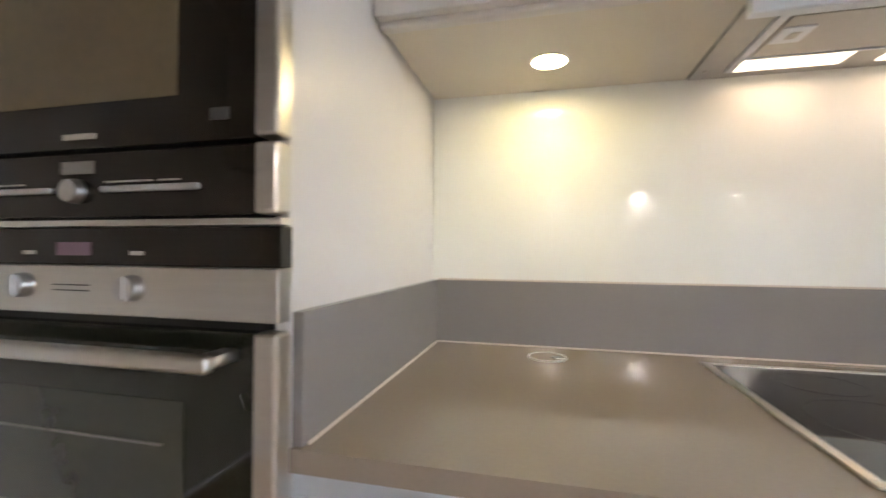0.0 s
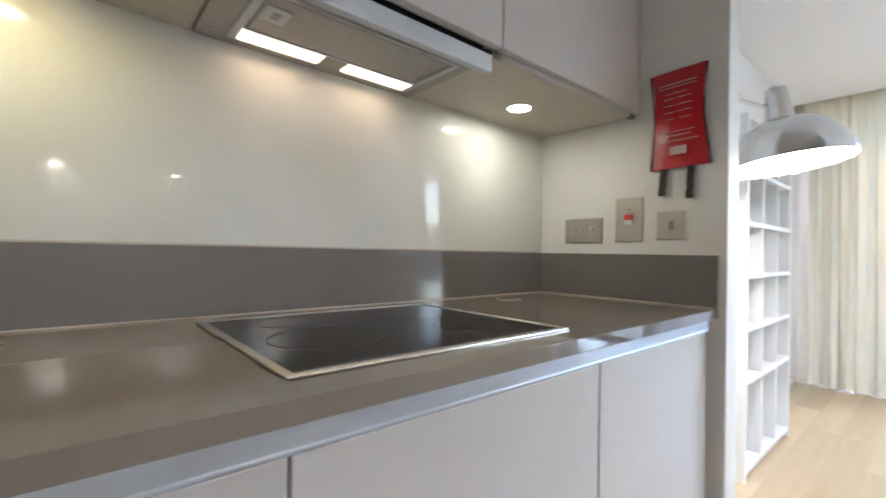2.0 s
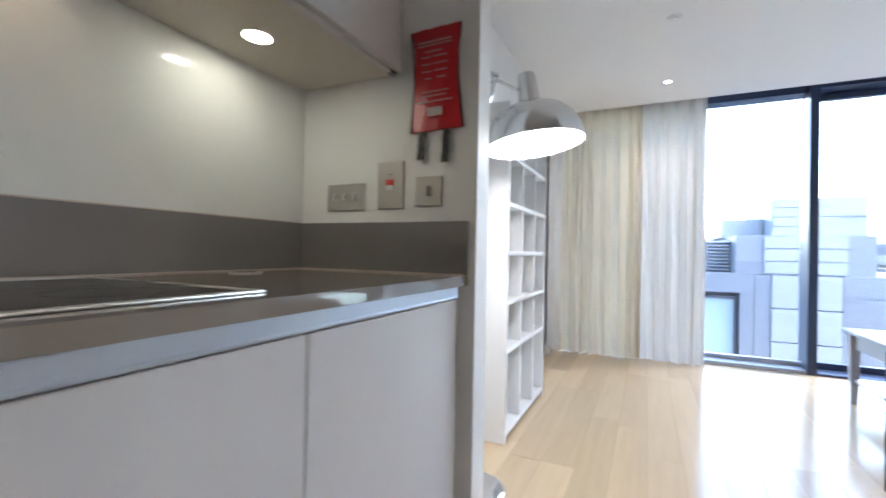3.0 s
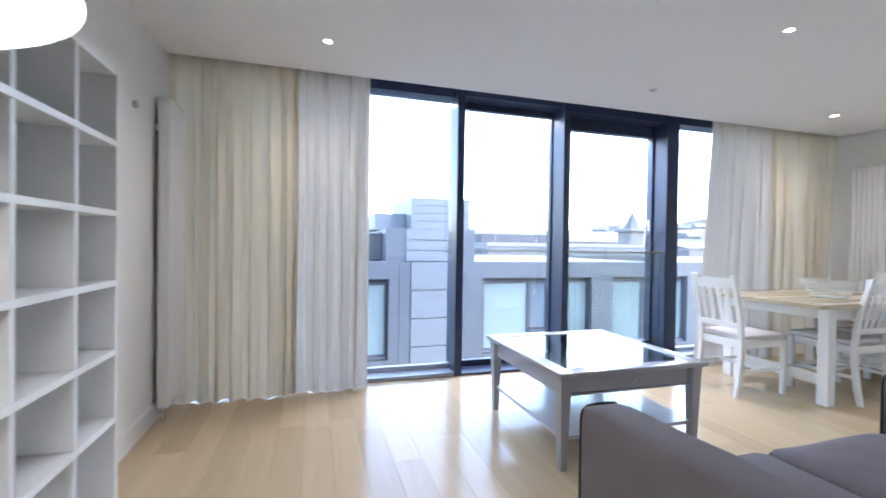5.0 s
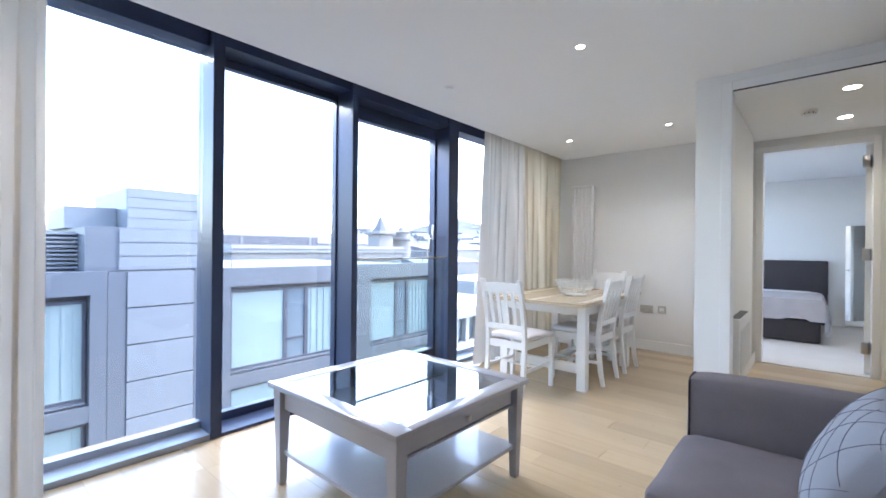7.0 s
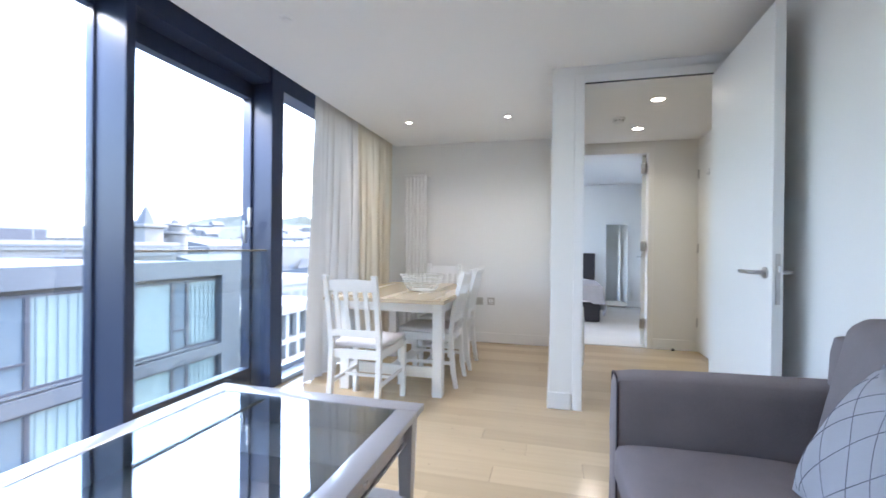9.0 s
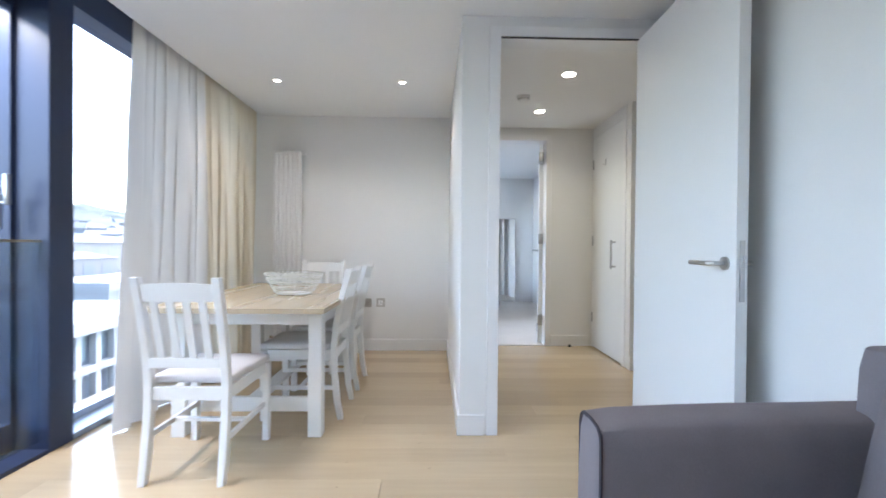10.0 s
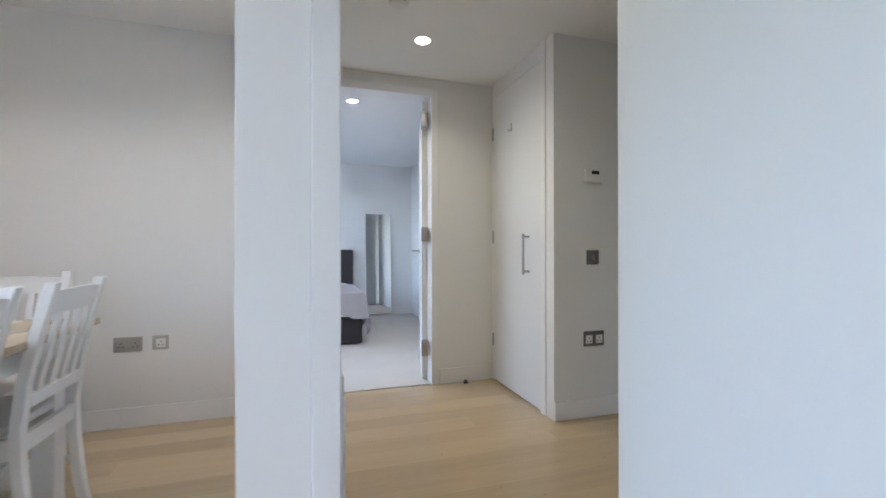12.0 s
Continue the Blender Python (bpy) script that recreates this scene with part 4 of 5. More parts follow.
boxpart("divider", (-H + 0.07, H - 0.07, -0.006, 0.006, 0.385, 0.470), GREYSHELF, table)
drawer = boxpart("drawer_front", (-H + 0.049, -H + 0.066, -H + 0.092, H - 0.092, 0.384, 0.462), GREYWOOD, table, 0.003)
for z0, z1 in ((0.467, 0.476), (0.370, 0.379)):
    boxpart("drawer_rail", (-H + 0.044, -H + 0.066, -H + 0.083, H - 0.083, z0, z1), GREYWOOD, table, 0.001)
# added black sheet, makes the gaps round the drawer front read as shadow
boxpart("drawer_gap_shade", (-H + 0.070, -H + 0.076, -H + 0.086, H - 0.086, 0.379, 0.467), BLACK, table)
part("knob", lathe(bmesh.new(), [(0.0005, 0.024), (0.011, 0.023), (0.014, 0.016), (0.009, 0.008), (0.006, 0.0)], 20, (-H + 0.049, 0, 0.424), Matrix.Rotation(radians(-90), 4, "Y")), SATIN, drawer, "small metal knob", True)
boxpart("lower_shelf", (-H + 0.045, H - 0.045, -H + 0.045, H - 0.045, 0.150, 0.170), GREYSHELF, table, 0.003)


def pad(bm, x0, x1, y0, y1, z0, z1, r, puff=0.02, n=8):
    """A soft cushion block: rounded box with a crowned top."""
    tmp = bmesh.new()
    bmesh.ops.create_cube(tmp, size=1.0)
    bmesh.ops.subdivide_edges(tmp, edges=tmp.edges[:], cuts=n, use_grid_fill=True)
    sx, sy, sz = (x1 - x0) / 2, (y1 - y0) / 2, (z1 - z0) / 2
    c = Vector(((x0 + x1) / 2, (y0 + y1) / 2, (z0 + z1) / 2))
    for v in tmp.verts:
        p = Vector((v.co.x * 2 * sx, v.co.y * 2 * sy, v.co.z * 2 * sz))
        q = Vector((max(-sx + r, min(sx - r, p.x)), max(-sy + r, min(sy - r, p.y)), max(-sz + r, min(sz - r, p.z))))
        d = p - q
        if d.length > 1e-6:
            p = q + d.normalized() * r
        u, w = v.co.x * 2, v.co.y * 2
        p.z += puff * (1 - u * u) * (1 - w * w) * (1 if v.co.z > 0 else 0)
        p += 0.004 * noise.noise_vector((p + c) * 6)
        v.co = p + c
    me = bpy.data.meshes.new("tmp")
    tmp.to_mesh(me)
    tmp.free()
    bm.from_mesh(me)
    bpy.data.meshes.remove(me)
    return bm


def arm_shape(y0, y1, x0, x1, zf, zb):
    """A padded arm: rounded top edges, rising a little towards the back."""
    bm = pad(bmesh.new(), x0, x1, y0, y1, 0.06, zf, 0.035, 0.006, 10)
    for v in bm.verts:
        k = (x1 - v.co.x) / (x1 - x0)
        if v.co.z > 0.3:
            v.co.z += (zb - zf) * k
    return bm


sofa = thing("sofa", pose(0, 0, 0), "grey-mauve fabric two-seat sofa with piped arms and loose seat cushions", "sofa")
SX0, SX1, SY0, SY1 = 1.805, 2.665, -2.335, -0.800
boxpart("base", (SX0, SX1 - 0.03, SY0 + 0.10, SY1 - 0.10, 0.06, 0.30), SOFA, sofa, 0.02, seg=3)
part("arm", arm_shape(SY0, SY0 + 0.16, SX0, SX1, 0.645, 0.665), SOFA, sofa, "", True)
part("arm", arm_shape(SY1 - 0.16, SY1, SX0, SX1, 0.655, 0.675), SOFA, sofa, "", True)
for y0, y1, z1 in ((SY0, SY0 + 0.16, 0.645), (SY1 - 0.16, SY1, 0.655)):
    bm = bmesh.new()
    a, b2, x = y0 + 0.009, y1 - 0.009, SX1 - 0.009
    arc = [(x, a, 0.09), (x, a, z1 - 0.04), (x, a + 0.006, z1 - 0.022), (x, a + 0.022, z1 - 0.010), (x, (a + b2) / 2, z1 - 0.006), (x, b2 - 0.022, z1 - 0.010), (x, b2 - 0.006, z1 - 0.022), (x, b2, z1 - 0.04), (x, b2, 0.09)]
    tube(bm, arc, 0.0045, 6)
    part("piping", bm, PIPING, sofa, "dark piping", True)
ym = (SY0 + SY1) / 2
for y0, y1 in ((SY0 + 0.163, ym - 0.003), (ym + 0.003, SY1 - 0.163)):
    part("seat_cushion", pad(bmesh.new(), SX0 + 0.20, SX1 + 0.005, y0, y1, 0.285, 0.425, 0.04, 0.025, 12), SOFA, sofa, "", True)
    bm = pad(bmesh.new(), SX0 + 0.12, SX0 + 0.295, y0 + 0.0, y1, 0.40, 0.905, 0.06, 0.01, 12)
    for v in bm.verts:
        v.co.x -= (v.co.z - 0.40) * 0.22
    part("back_cushion", bm, SOFA, sofa, "", True)
bm = pad(bmesh.new(), SX0, SX0 + 0.20, SY0 + 0.08, SY1 - 0.08, 0.08, 0.84, 0.05, 0.0, 10)
for v in bm.verts:
    v.co.x -= max(0, v.co.z - 0.4) * 0.03
part("back", bm, SOFA, sofa, "", True)
for sx in (SX0 + 0.06, SX1 - 0.08):
    for sy in (SY0 + 0.07, SY1 - 0.07):
        part("foot", rod(bmesh.new(), (sx, sy, 0.0), (sx, sy, 0.065), 0.02, 0.026), BLACK, sofa, "dark foot")

CUSHION = material("cushion_cotton", (0.33, 0.335, 0.375), 0.85, vary=0.05, grain=400, blotch=6, bump=0.25, specular=0.2)
STITCH = material("cushion_line", (0.15, 0.15, 0.19), 0.8)


def throw_cushion(m, size, label):
    ob = thing("throw_cushion", m, label, "cushion")

    def skin(u, v, side):
        edge = (1 - abs(u) ** 2.6) * (1 - abs(v) ** 2.6)
        pinch = 1 - 0.10 * (1 - v * v) * abs(u) ** 3
        pinch2 = 1 - 0.10 * (1 - u * u) * abs(v) ** 3
        return Vector((size * u * pinch, size * v * pinch2, side * 0.095 * max(0, edge) ** 0.55))
    n = 20
    bm = bmesh.new()
    for side in (1, -1):
        g = [[bm.verts.new(skin(i / n * 2 - 1, j / n * 2 - 1, side)) for i in range(n + 1)] for j in range(n + 1)]
        for j in range(n):
            for i in range(n):
                bm.faces.new((g[j][i], g[j][i + 1], g[j + 1][i + 1], g[j + 1][i]))
    bmesh.ops.remove_doubles(bm, verts=bm.verts[:], dist=0.0005)
    part("cover", bm, CUSHION, ob, "", True)
    for k in range(9):
        a = -1.4 + k * 0.35
        for turn in (0, 1):
            pts = []
            for i in range(22):
                s = i / 21 * 2.6 - 1.3
                w = a + 0.06 * math.sin(2.2 * s + k * 1.7 + turn)
                u, v = (s * 0.6 + w * 0.8, -s * 0.8 + w * 0.6) if turn else (s * 0.6 - w * 0.8, s * 0.8 + w * 0.6)
                if abs(u) < 0.95 and abs(v) < 0.95:
                    pts.append(skin(u, v, 1) + Vector((0, 0, 0.0005)))
            if len(pts) > 3:
                part("stitched_line", tube(bmesh.new(), pts, 0.0009, 5), STITCH, ob, "thin dark stitched line", True)
    return ob


throw_cushion(pose(2.165, -1.665, 0.625, 64, 0, 90) @ Matrix.Rotation(radians(-5), 4, "Z"), 0.205, "pale blue-grey cushion with thin stitched lattice lines against the sofa back")

# bookcase
case = thing("bookcase", pose(0, 0, 0), "tall white open bookcase with empty compartments", "bookcase")
BX0, BX1, BY0, BY1, BH = 2.545, 3.415, 0.660, 0.895, 1.745
for x0, x1 in ((BX0, BX0 + 0.022), (BX1 - 0.022, BX1)):
    boxpart("side", (x0, x1, BY0, BY1, 0, BH), WHITEWOOD, case, 0.0015)
boxpart("back_panel", (BX0 + 0.022, BX1 - 0.022, BY1 - 0.008, BY1, 0.04, BH - 0.02), WHITEWOOD, case)
SHELVES = (0.045, 0.465, 0.715, 0.968, 1.222, 1.475, BH - 0.012)
for z in SHELVES:
    boxpart("shelf", (BX0 + 0.0225, BX1 - 0.0225, BY0 + 0.001, BY1 - 0.0085, z - 0.011, z + 0.011), WHITEWOOD, case, 0.001)
for za, zb in zip(SHELVES, SHELVES[1:]):
    for k in (1, 2):
        x = BX0 + (BX1 - BX0) * k / 3
        boxpart("divider", (x - 0.008, x + 0.008, BY0 + 0.004, BY1 - 0.009, za + 0.0115, zb - 0.0115), WHITEWOOD, case)


def radiator(m, width, z0, z1, label):
    ob = thing("radiator", m, label, "radiator")
    n = round(width / 0.045)
    for i in range(n):
        x = (i + 0.5) * width / n - width / 2
        bm = bmesh.new()
        for y in (0.045, 0.085):
            tube(bm, [(x, y, z0 + 0.03), (x, y, z1 - 0.03)], 0.0198, 12)
        part("column", bm, TRIM, ob, "", True)
    boxpart("core", (-width / 2 + 0.004, width / 2 - 0.004, 0.045, 0.085, z0 + 0.03, z1 - 0.03), TRIM, ob)
    for z in (z0 + 0.02, z1 - 0.02):
        boxpart("header", (-width / 2, width / 2, 0.028, 0.102, z - 0.02, z + 0.02), TRIM, ob, 0.012, seg=3)
    for s in (-1, 1):
        boxpart("bracket", (s * width * 0.3 - 0.015, s * width * 0.3 + 0.015, 0.0, 0.03, z1 - 0.2, z1 - 0.16), TRIM, ob, 0.002)
    bm = bmesh.new()
    tube(bm, [(width / 2 - 0.02, 0.065, z0), (width / 2 - 0.02, 0.065, 0.0)], 0.008)
    rod(bm, (width / 2 - 0.02, 0.065, z0 - 0.005), (width / 2 + 0.035, 0.065, z0 - 0.005), 0.014)
    part("valve", bm, CHROME, ob, "chrome valve and pipe", True)
    boxpart("bleed_plug", (-width / 2 - 0.045, -width / 2, 0.055, 0.075, z1 - 0.035, z1 - 0.012), TRIM, ob, 0.003, "white bleed plug")
    return ob


radiator(pose(4.70, Y_N, 0, 0, 0, 180), 0.30, 0.09, 2.0, "tall white column radiator by the curtain")
radiator(pose(4.515, Y_S, 0), 0.27, 0.15, 1.99, "tall white column radiator on the dining wall")

ws = thing("wall_sensor", pose(4.27, Y_N, 1.86), "small round grey sensor on the living room wall", "sensor")
part("case", lathe(bmesh.new(), [(0.0005, 0.018), (0.016, 0.017), (0.02, 0.01), (0.02, 0.0)], 20, (0, 0, 0), Matrix.Rotation(radians(90), 4, "X")), PLATE, ws, "", True)

# floor lamp
fl = thing("floor_lamp", pose(0, 0, 0), "chrome reading floor lamp with a large domed shade, lit", "floor lamp")
LX, LY, LZ = 2.15, 0.44, 1.405
tilt = pose(0, 0, 0, -7.5, 0, 0)
LAMPMETAL = material("lamp_metal", (0.70, 0.71, 0.72), 0.2, metal=1.0, vary=0.04, grain=40, blotch=6, bump=0.0)
dome = [(0.198, 0.0), (0.1975, 0.014), (0.191, 0.052), (0.172, 0.095), (0.138, 0.132), (0.095, 0.155), (0.058, 0.164), (0.048, 0.172), (0.043, 0.20), (0.036, 0.285), (0.033, 0.292), (0.0005, 0.294)]
part("shade", lathe(bmesh.new(), dome, 56, (LX, LY, LZ), tilt), LAMPMETAL, fl, "polished metal dome with a tapered neck", True)
inner = [(rad - 0.003, z - 0.002) for rad, z in dome[:6]]
part("shade_lining", lathe(bmesh.new(), [*inner, (0.0005, 0.156)], 48, (LX, LY, LZ), tilt), WHITEPLASTIC, fl, "white lining", True)
part("diffuser", lathe(bmesh.new(), [(0.0005, 0.004), (0.193, 0.004)], 48, (LX, LY, LZ), tilt), SHADEIN, fl, "glowing diffuser")
PX, PY = 2.06, 0.72
JX, JY, JZ = LX - 0.025, LY + 0.165, LZ + 0.282
part("arm", tube(bmesh.new(), [(LX, LY + 0.055, LZ + 0.222), (JX, JY, JZ)], 0.0075), LAMPMETAL, fl, "slim metal arm", True)
bm = bmesh.new()
tube(bm, [(JX, JY - 0.02, JZ + 0.012), (JX - 0.01, JY + 0.02, JZ + 0.030), (JX - 0.02, JY + 0.06, JZ + 0.018), (PX, PY, JZ + 0.008)], 0.007)
tube(bm, [(JX, JY, JZ + 0.004), (JX - 0.004, JY + 0.004, JZ - 0.05), (JX - 0.012, JY + 0.024, JZ - 0.105), (JX - 0.02, JY + 0.052, JZ - 0.118), (JX - 0.035, JY + 0.092, JZ - 0.07), (PX, PY, JZ - 0.05)], 0.011)
tube(bm, [(JX - 0.014, JY + 0.030, JZ - 0.112), (JX - 0.03, JY + 0.075, JZ - 0.165), (PX, PY, JZ - 0.20)], 0.010)
rod(bm, (JX, JY - 0.012, JZ), (JX, JY + 0.018, JZ), 0.014, n=16)
part("joint", bm, LAMPMETAL, fl, "curved steel spring joint", True)
part("pole", tube(bmesh.new(), [(PX, PY, 0.02), (PX, PY, 1.76)], 0.0125, 14), CHROME, fl, "", True)
part("base", lathe(bmesh.new(), [(0.0005, 0.03), (0.02, 0.028), (0.13, 0.016), (0.138, 0.008), (0.138, 0.0)], 40, (PX + 0.03, PY - 0.06, 0)), CHROME, fl, "round chrome base", True)

# ---- dining area ----


def post_shape(x, w, d, lean):
    """A rear chair post: straight leg kicked back at the floor, back leaning above the seat."""
    pts = [(0.0, -0.045), (0.12, -0.022), (0.30, -0.004), (0.44, 0.0), (0.60, -0.018), (0.77, -0.055), (0.925, -lean)]
    bm = bmesh.new()
    rings = []
    for z, dy in pts:
        k = 0.82 if z in (0.0,) else 1.0
        rings.append([bm.verts.new((x + sx * w / 2 * k, dy + sy * d / 2 * k, z)) for sx, sy in ((-1, -1), (1, -1), (1, 1), (-1, 1))])
    for u, v in zip(rings, rings[1:]):
        for i in range(4):
            bm.faces.new((u[i], u[(i + 1) % 4], v[(i + 1) % 4], v[i]))
    bm.faces.new(rings[0][::-1])
    bm.faces.new(rings[-1])
    bmesh.ops.bevel(bm, geom=[e for e in bm.edges], offset=0.003, segments=1, affect="EDGES")
    return bm


def dining_chair(m, label):
    """Origin on the floor between the rear posts; the chair faces +y."""
    ob = thing("dining_chair", m, label, "chair", "chairs round the dining table")
    lean = 0.095
    for s in (-1, 1):
        part("rear_post", post_shape(s * 0.172, 0.036, 0.036, lean), WHITEWOOD, ob)
        bm = bmesh.new()
        box(bm, s * 0.192 - 0.019, s * 0.192 + 0.019, 0.395, 0.433, 0, 0.425, 0.003)
        for v in bm.verts:
            if v.co.z < 0.2:
                v.co.x = s * 0.192 + (v.co.x - s * 0.192) * 0.85
        part("front_leg", bm, WHITEWOOD, ob)
        bm = bmesh.new()
        box(bm, s * 0.182 - 0.011, s * 0.182 + 0.011, 0.012, 0.40, 0.370, 0.428, 0.002)
        part("side_apron", bm, WHITEWOOD, ob)
        bm = bmesh.new()
        box(bm, s * 0.182 - 0.009, s * 0.182 + 0.009, 0.0, 0.40, 0.185, 0.210, 0.003)
        part("side_stretcher", bm, WHITEWOOD, ob)
    for y0, y1, z0, z1, name in ((0.404, 0.424, 0.365, 0.425, "front_apron"), (-0.010, 0.010, 0.365, 0.425, "rear_apron")):
        boxpart(name, (-0.155, 0.155, y0, y1, z0, z1), WHITEWOOD, ob, 0.002)
    boxpart("cross_stretcher", (-0.175, 0.175, 0.19, 0.21, 0.188, 0.207), WHITEWOOD, ob, 0.002)
    bm = bmesh.new()
    n = 8
    rows = []
    for j, (z, dy) in enumerate(((0.818, 0.070), (0.893, 0.085))):
        for back in (0, 1):
            rows.append([bm.verts.new((-0.156 + 0.312 * i / n, -dy - 0.012 * (1 - (2 * i / n - 1) ** 2) - 0.018 * back + 0.009, z + (0.008 * (1 - (2 * i / n - 1) ** 2) if j else 0))) for i in range(n + 1)])
    lo_f, lo_b, hi_f, hi_b = rows
    for i in range(n):
        for p, q in ((lo_f, hi_f), (hi_f, hi_b), (hi_b, lo_b), (lo_b, lo_f)):
            bm.faces.new((p[i], p[i + 1], q[i + 1], q[i]))
    for i in (0, n):
        bm.faces.new((lo_f[i], hi_f[i], hi_b[i], lo_b[i]))
    part("top_rail", bm, WHITEWOOD, ob, "", True)
    bm = box(bmesh.new(), -0.156, 0.156, -0.030, -0.010, 0.515, 0.560, 0.003)
    part("lower_rail", bm, WHITEWOOD, ob)
    for k in range(4):
        x = -0.105 + 0.07 * k
        bm = bmesh.new()
        a, b2 = (-0.020, 0.555), (-0.083, 0.826)
        vs = []
        for (y, z) in (a, b2):
            vs.append([bm.verts.new((x + sx * 0.015, y + sy * 0.006, z)) for sx, sy in ((-1, -1), (1, -1), (1, 1), (-1, 1))])
        for i in range(4):
            bm.faces.new((vs[0][i], vs[0][(i + 1) % 4], vs[1][(i + 1) % 4], vs[1][i]))
        bm.faces.new(vs[0][::-1])
        bm.faces.new(vs[1])
        part("back_slat", bm, WHITEWOOD, ob)
    bm = pad(bmesh.new(), -0.200, 0.200, 0.022, 0.440, 0.428, 0.470, 0.018, 0.012, 10)
    for v in bm.verts:
        if v.co.y < 0.2:
            v.co.x *= 0.93
    part("seat_pad", bm, SEATPAD, ob, "pale grey fabric seat pad", True)
    return ob


chair = dining_chair(pose(4.160, -3.135, 0, 0, 0, 180), "white slat-back dining chair with grey seat pad at the table end")
for m, label in ((pose(3.665, -3.99, 0, 0, 0, -90), "white painted slat-back dining chair pushed in at the table side"), (pose(3.655, -4.52, 0, 0, 0, -90), "white painted slat-back dining chair pushed in at the table side"), (pose(4.09, -5.16, 0, 0, 0, 0), "white painted slat-back dining chair at the far table end")):
    tagged(copy_thing(chair, m), label)

dt = thing("dining_table", pose(4.085, -4.12, 0), "farmhouse dining table with an oak top on white painted legs", "dining table")
TW, TL = 0.465, 0.725
for k in range(6):
    x0 = -TW + k * 2 * TW / 6
    boxpart("top_plank", (x0 + 0.0003, x0 + 2 * TW / 6 - 0.0003, -TL, TL, 0.712, 0.740), TABLETOP, dt, 0.0015, "pale oak plank")
for sx in (-1, 1):
    for sy in (-1, 1):
        boxpart("leg", (sx * 0.374 - 0.038, sx * 0.374 + 0.038, sy * 0.518 - 0.038, sy * 0.518 + 0.038, 0, 0.712), WHITEWOOD, dt, 0.004)
    boxpart("long_apron", (sx * 0.40 - 0.011, sx * 0.40 + 0.011, -0.48, 0.48, 0.625, 0.711), WHITEWOOD, dt, 0.002)
for sy in (-1, 1):
    boxpart("short_apron", (-0.336, 0.336, sy * 0.545 - 0.011, sy * 0.545 + 0.011, 0.625, 0.711), WHITEWOOD, dt, 0.002)
    boxpart("end_stretcher", (-0.336, 0.336, sy * 0.518 - 0.014, sy * 0.518 + 0.014, 0.135, 0.215), WHITEWOOD, dt, 0.003)
boxpart("long_stretcher", (-0.045, 0.045, -0.504, 0.504, 0.16, 0.185), WHITEWOOD, dt, 0.003)

WIRE = material("painted_wire", (0.66, 0.66, 0.60), 0.5, vary=0.04)
bowl = thing("wire_basket", pose(3.985, -4.06, 0.741), "round white wound-wire fruit basket, empty", "basket")
for k in range(13):
    h = k / 12
    r = 0.115 + 0.075 * h ** 0.75
    pts = []
    for i in range(36):
        a = i * math.tau / 36
        w = 1 + 0.02 * math.sin(3 * a + k * 2.3)
        pts.append((r * w * math.cos(a), r * 0.92 * w * math.sin(a), 0.006 + 0.135 * h + 0.004 * math.sin(2 * a + k * 1.9)))
    part("wire_ring", tube(bmesh.new(), pts, 0.0023, 5, closed=True), WIRE, bowl, "", True)
for i in range(10):
    a = i * math.tau / 10
    part("rib", tube(bmesh.new(), [((0.115 + 0.075 * h ** 0.75) * math.cos(a), (0.115 + 0.075 * h ** 0.75) * 0.92 * math.sin(a), 0.006 + 0.135 * h) for h in (0, 0.25, 0.5, 0.75, 1)], 0.002, 5), WHITEWOOD, bowl, "", True)
part("bottom", lathe(bmesh.new(), [(0.0005, 0.003), (0.112, 0.003), (0.114, 0.006), (0.0005, 0.007)], 28), WHITEWOOD, bowl, "", True)


def socket(name, x, y, z, w, h, plate, label, gangs, face=1):
    ob = thing(name, pose(x, y, z), label, "socket")
    boxpart("plate", (-w / 2, w / 2, 0.0005, 0.007, -h / 2, h / 2), plate, ob, 0.002)
    for k in range(gangs):
        cx = 0 if gangs == 1 else (k - 0.5) * w * 0.5
        boxpart("insert", (cx - 0.024, cx + 0.024, 0.007, 0.009, -0.028, 0.022), WHITEPLASTIC if plate is not PLATE or gangs == 1 else PLATE, ob, 0.001)
        for dx, dz in ((0, 0.006), (-0.011, -0.014), (0.011, -0.014)):
            boxpart("pin_hole", (cx + dx - 0.003, cx + dx + 0.003, 0.009, 0.0095, dz - 0.004, dz + 0.004), BLACK, ob)
    return ob


socket("double_socket", 3.757, Y_S, 0.482, 0.145, 0.086, PLATE, "satin metal double socket on the dining wall", 2)
socket("aerial_socket", 3.592, Y_S, 0.485, 0.086, 0.086, PLATE, "satin metal aerial socket with white insert", 1)

# ---- hall ----
th = thing("thermostat", pose(1.081, -4.87, 1.485), "white wall thermostat with a dark display", "thermostat")
boxpart("case", (-0.062, 0.062, 0.0005, 0.028, -0.04, 0.04), WHITEPLASTIC, th, 0.006, seg=3)
boxpart("screen", (-0.032, 0.022, 0.028, 0.029, 0.006, 0.028), BLACK, th, 0, "dark display")
boxpart("dial", (-0.02, 0.02, 0.028, 0.031, -0.028, -0.008), WHITEPLASTIC, th, 0.002)
socket("double_socket", 1.073, -4.87, 0.48, 0.145, 0.092, DARKPLATE, "dark metal double socket on the hall wall", 2)
ls = thing("light_switch", pose(1.08, -4.87, 0.982), "dark metal light switch on the hall wall", "switch")
boxpart("plate", (-0.043, 0.043, 0.0005, 0.007, -0.044, 0.044), DARKPLATE, ls, 0.002)
boxpart("rocker", (-0.010, 0.010, 0.007, 0.011, -0.014, 0.014), SATIN, ls, 0.001)
GREYHEAT = material("heater_panel", (0.66, 0.67, 0.67), 0.4, vary=0.02)
heater = thing("panel_heater", pose(X_PART0 + 0.058, -4.15, 0), "white electric panel heater on the hall wall", "heater")
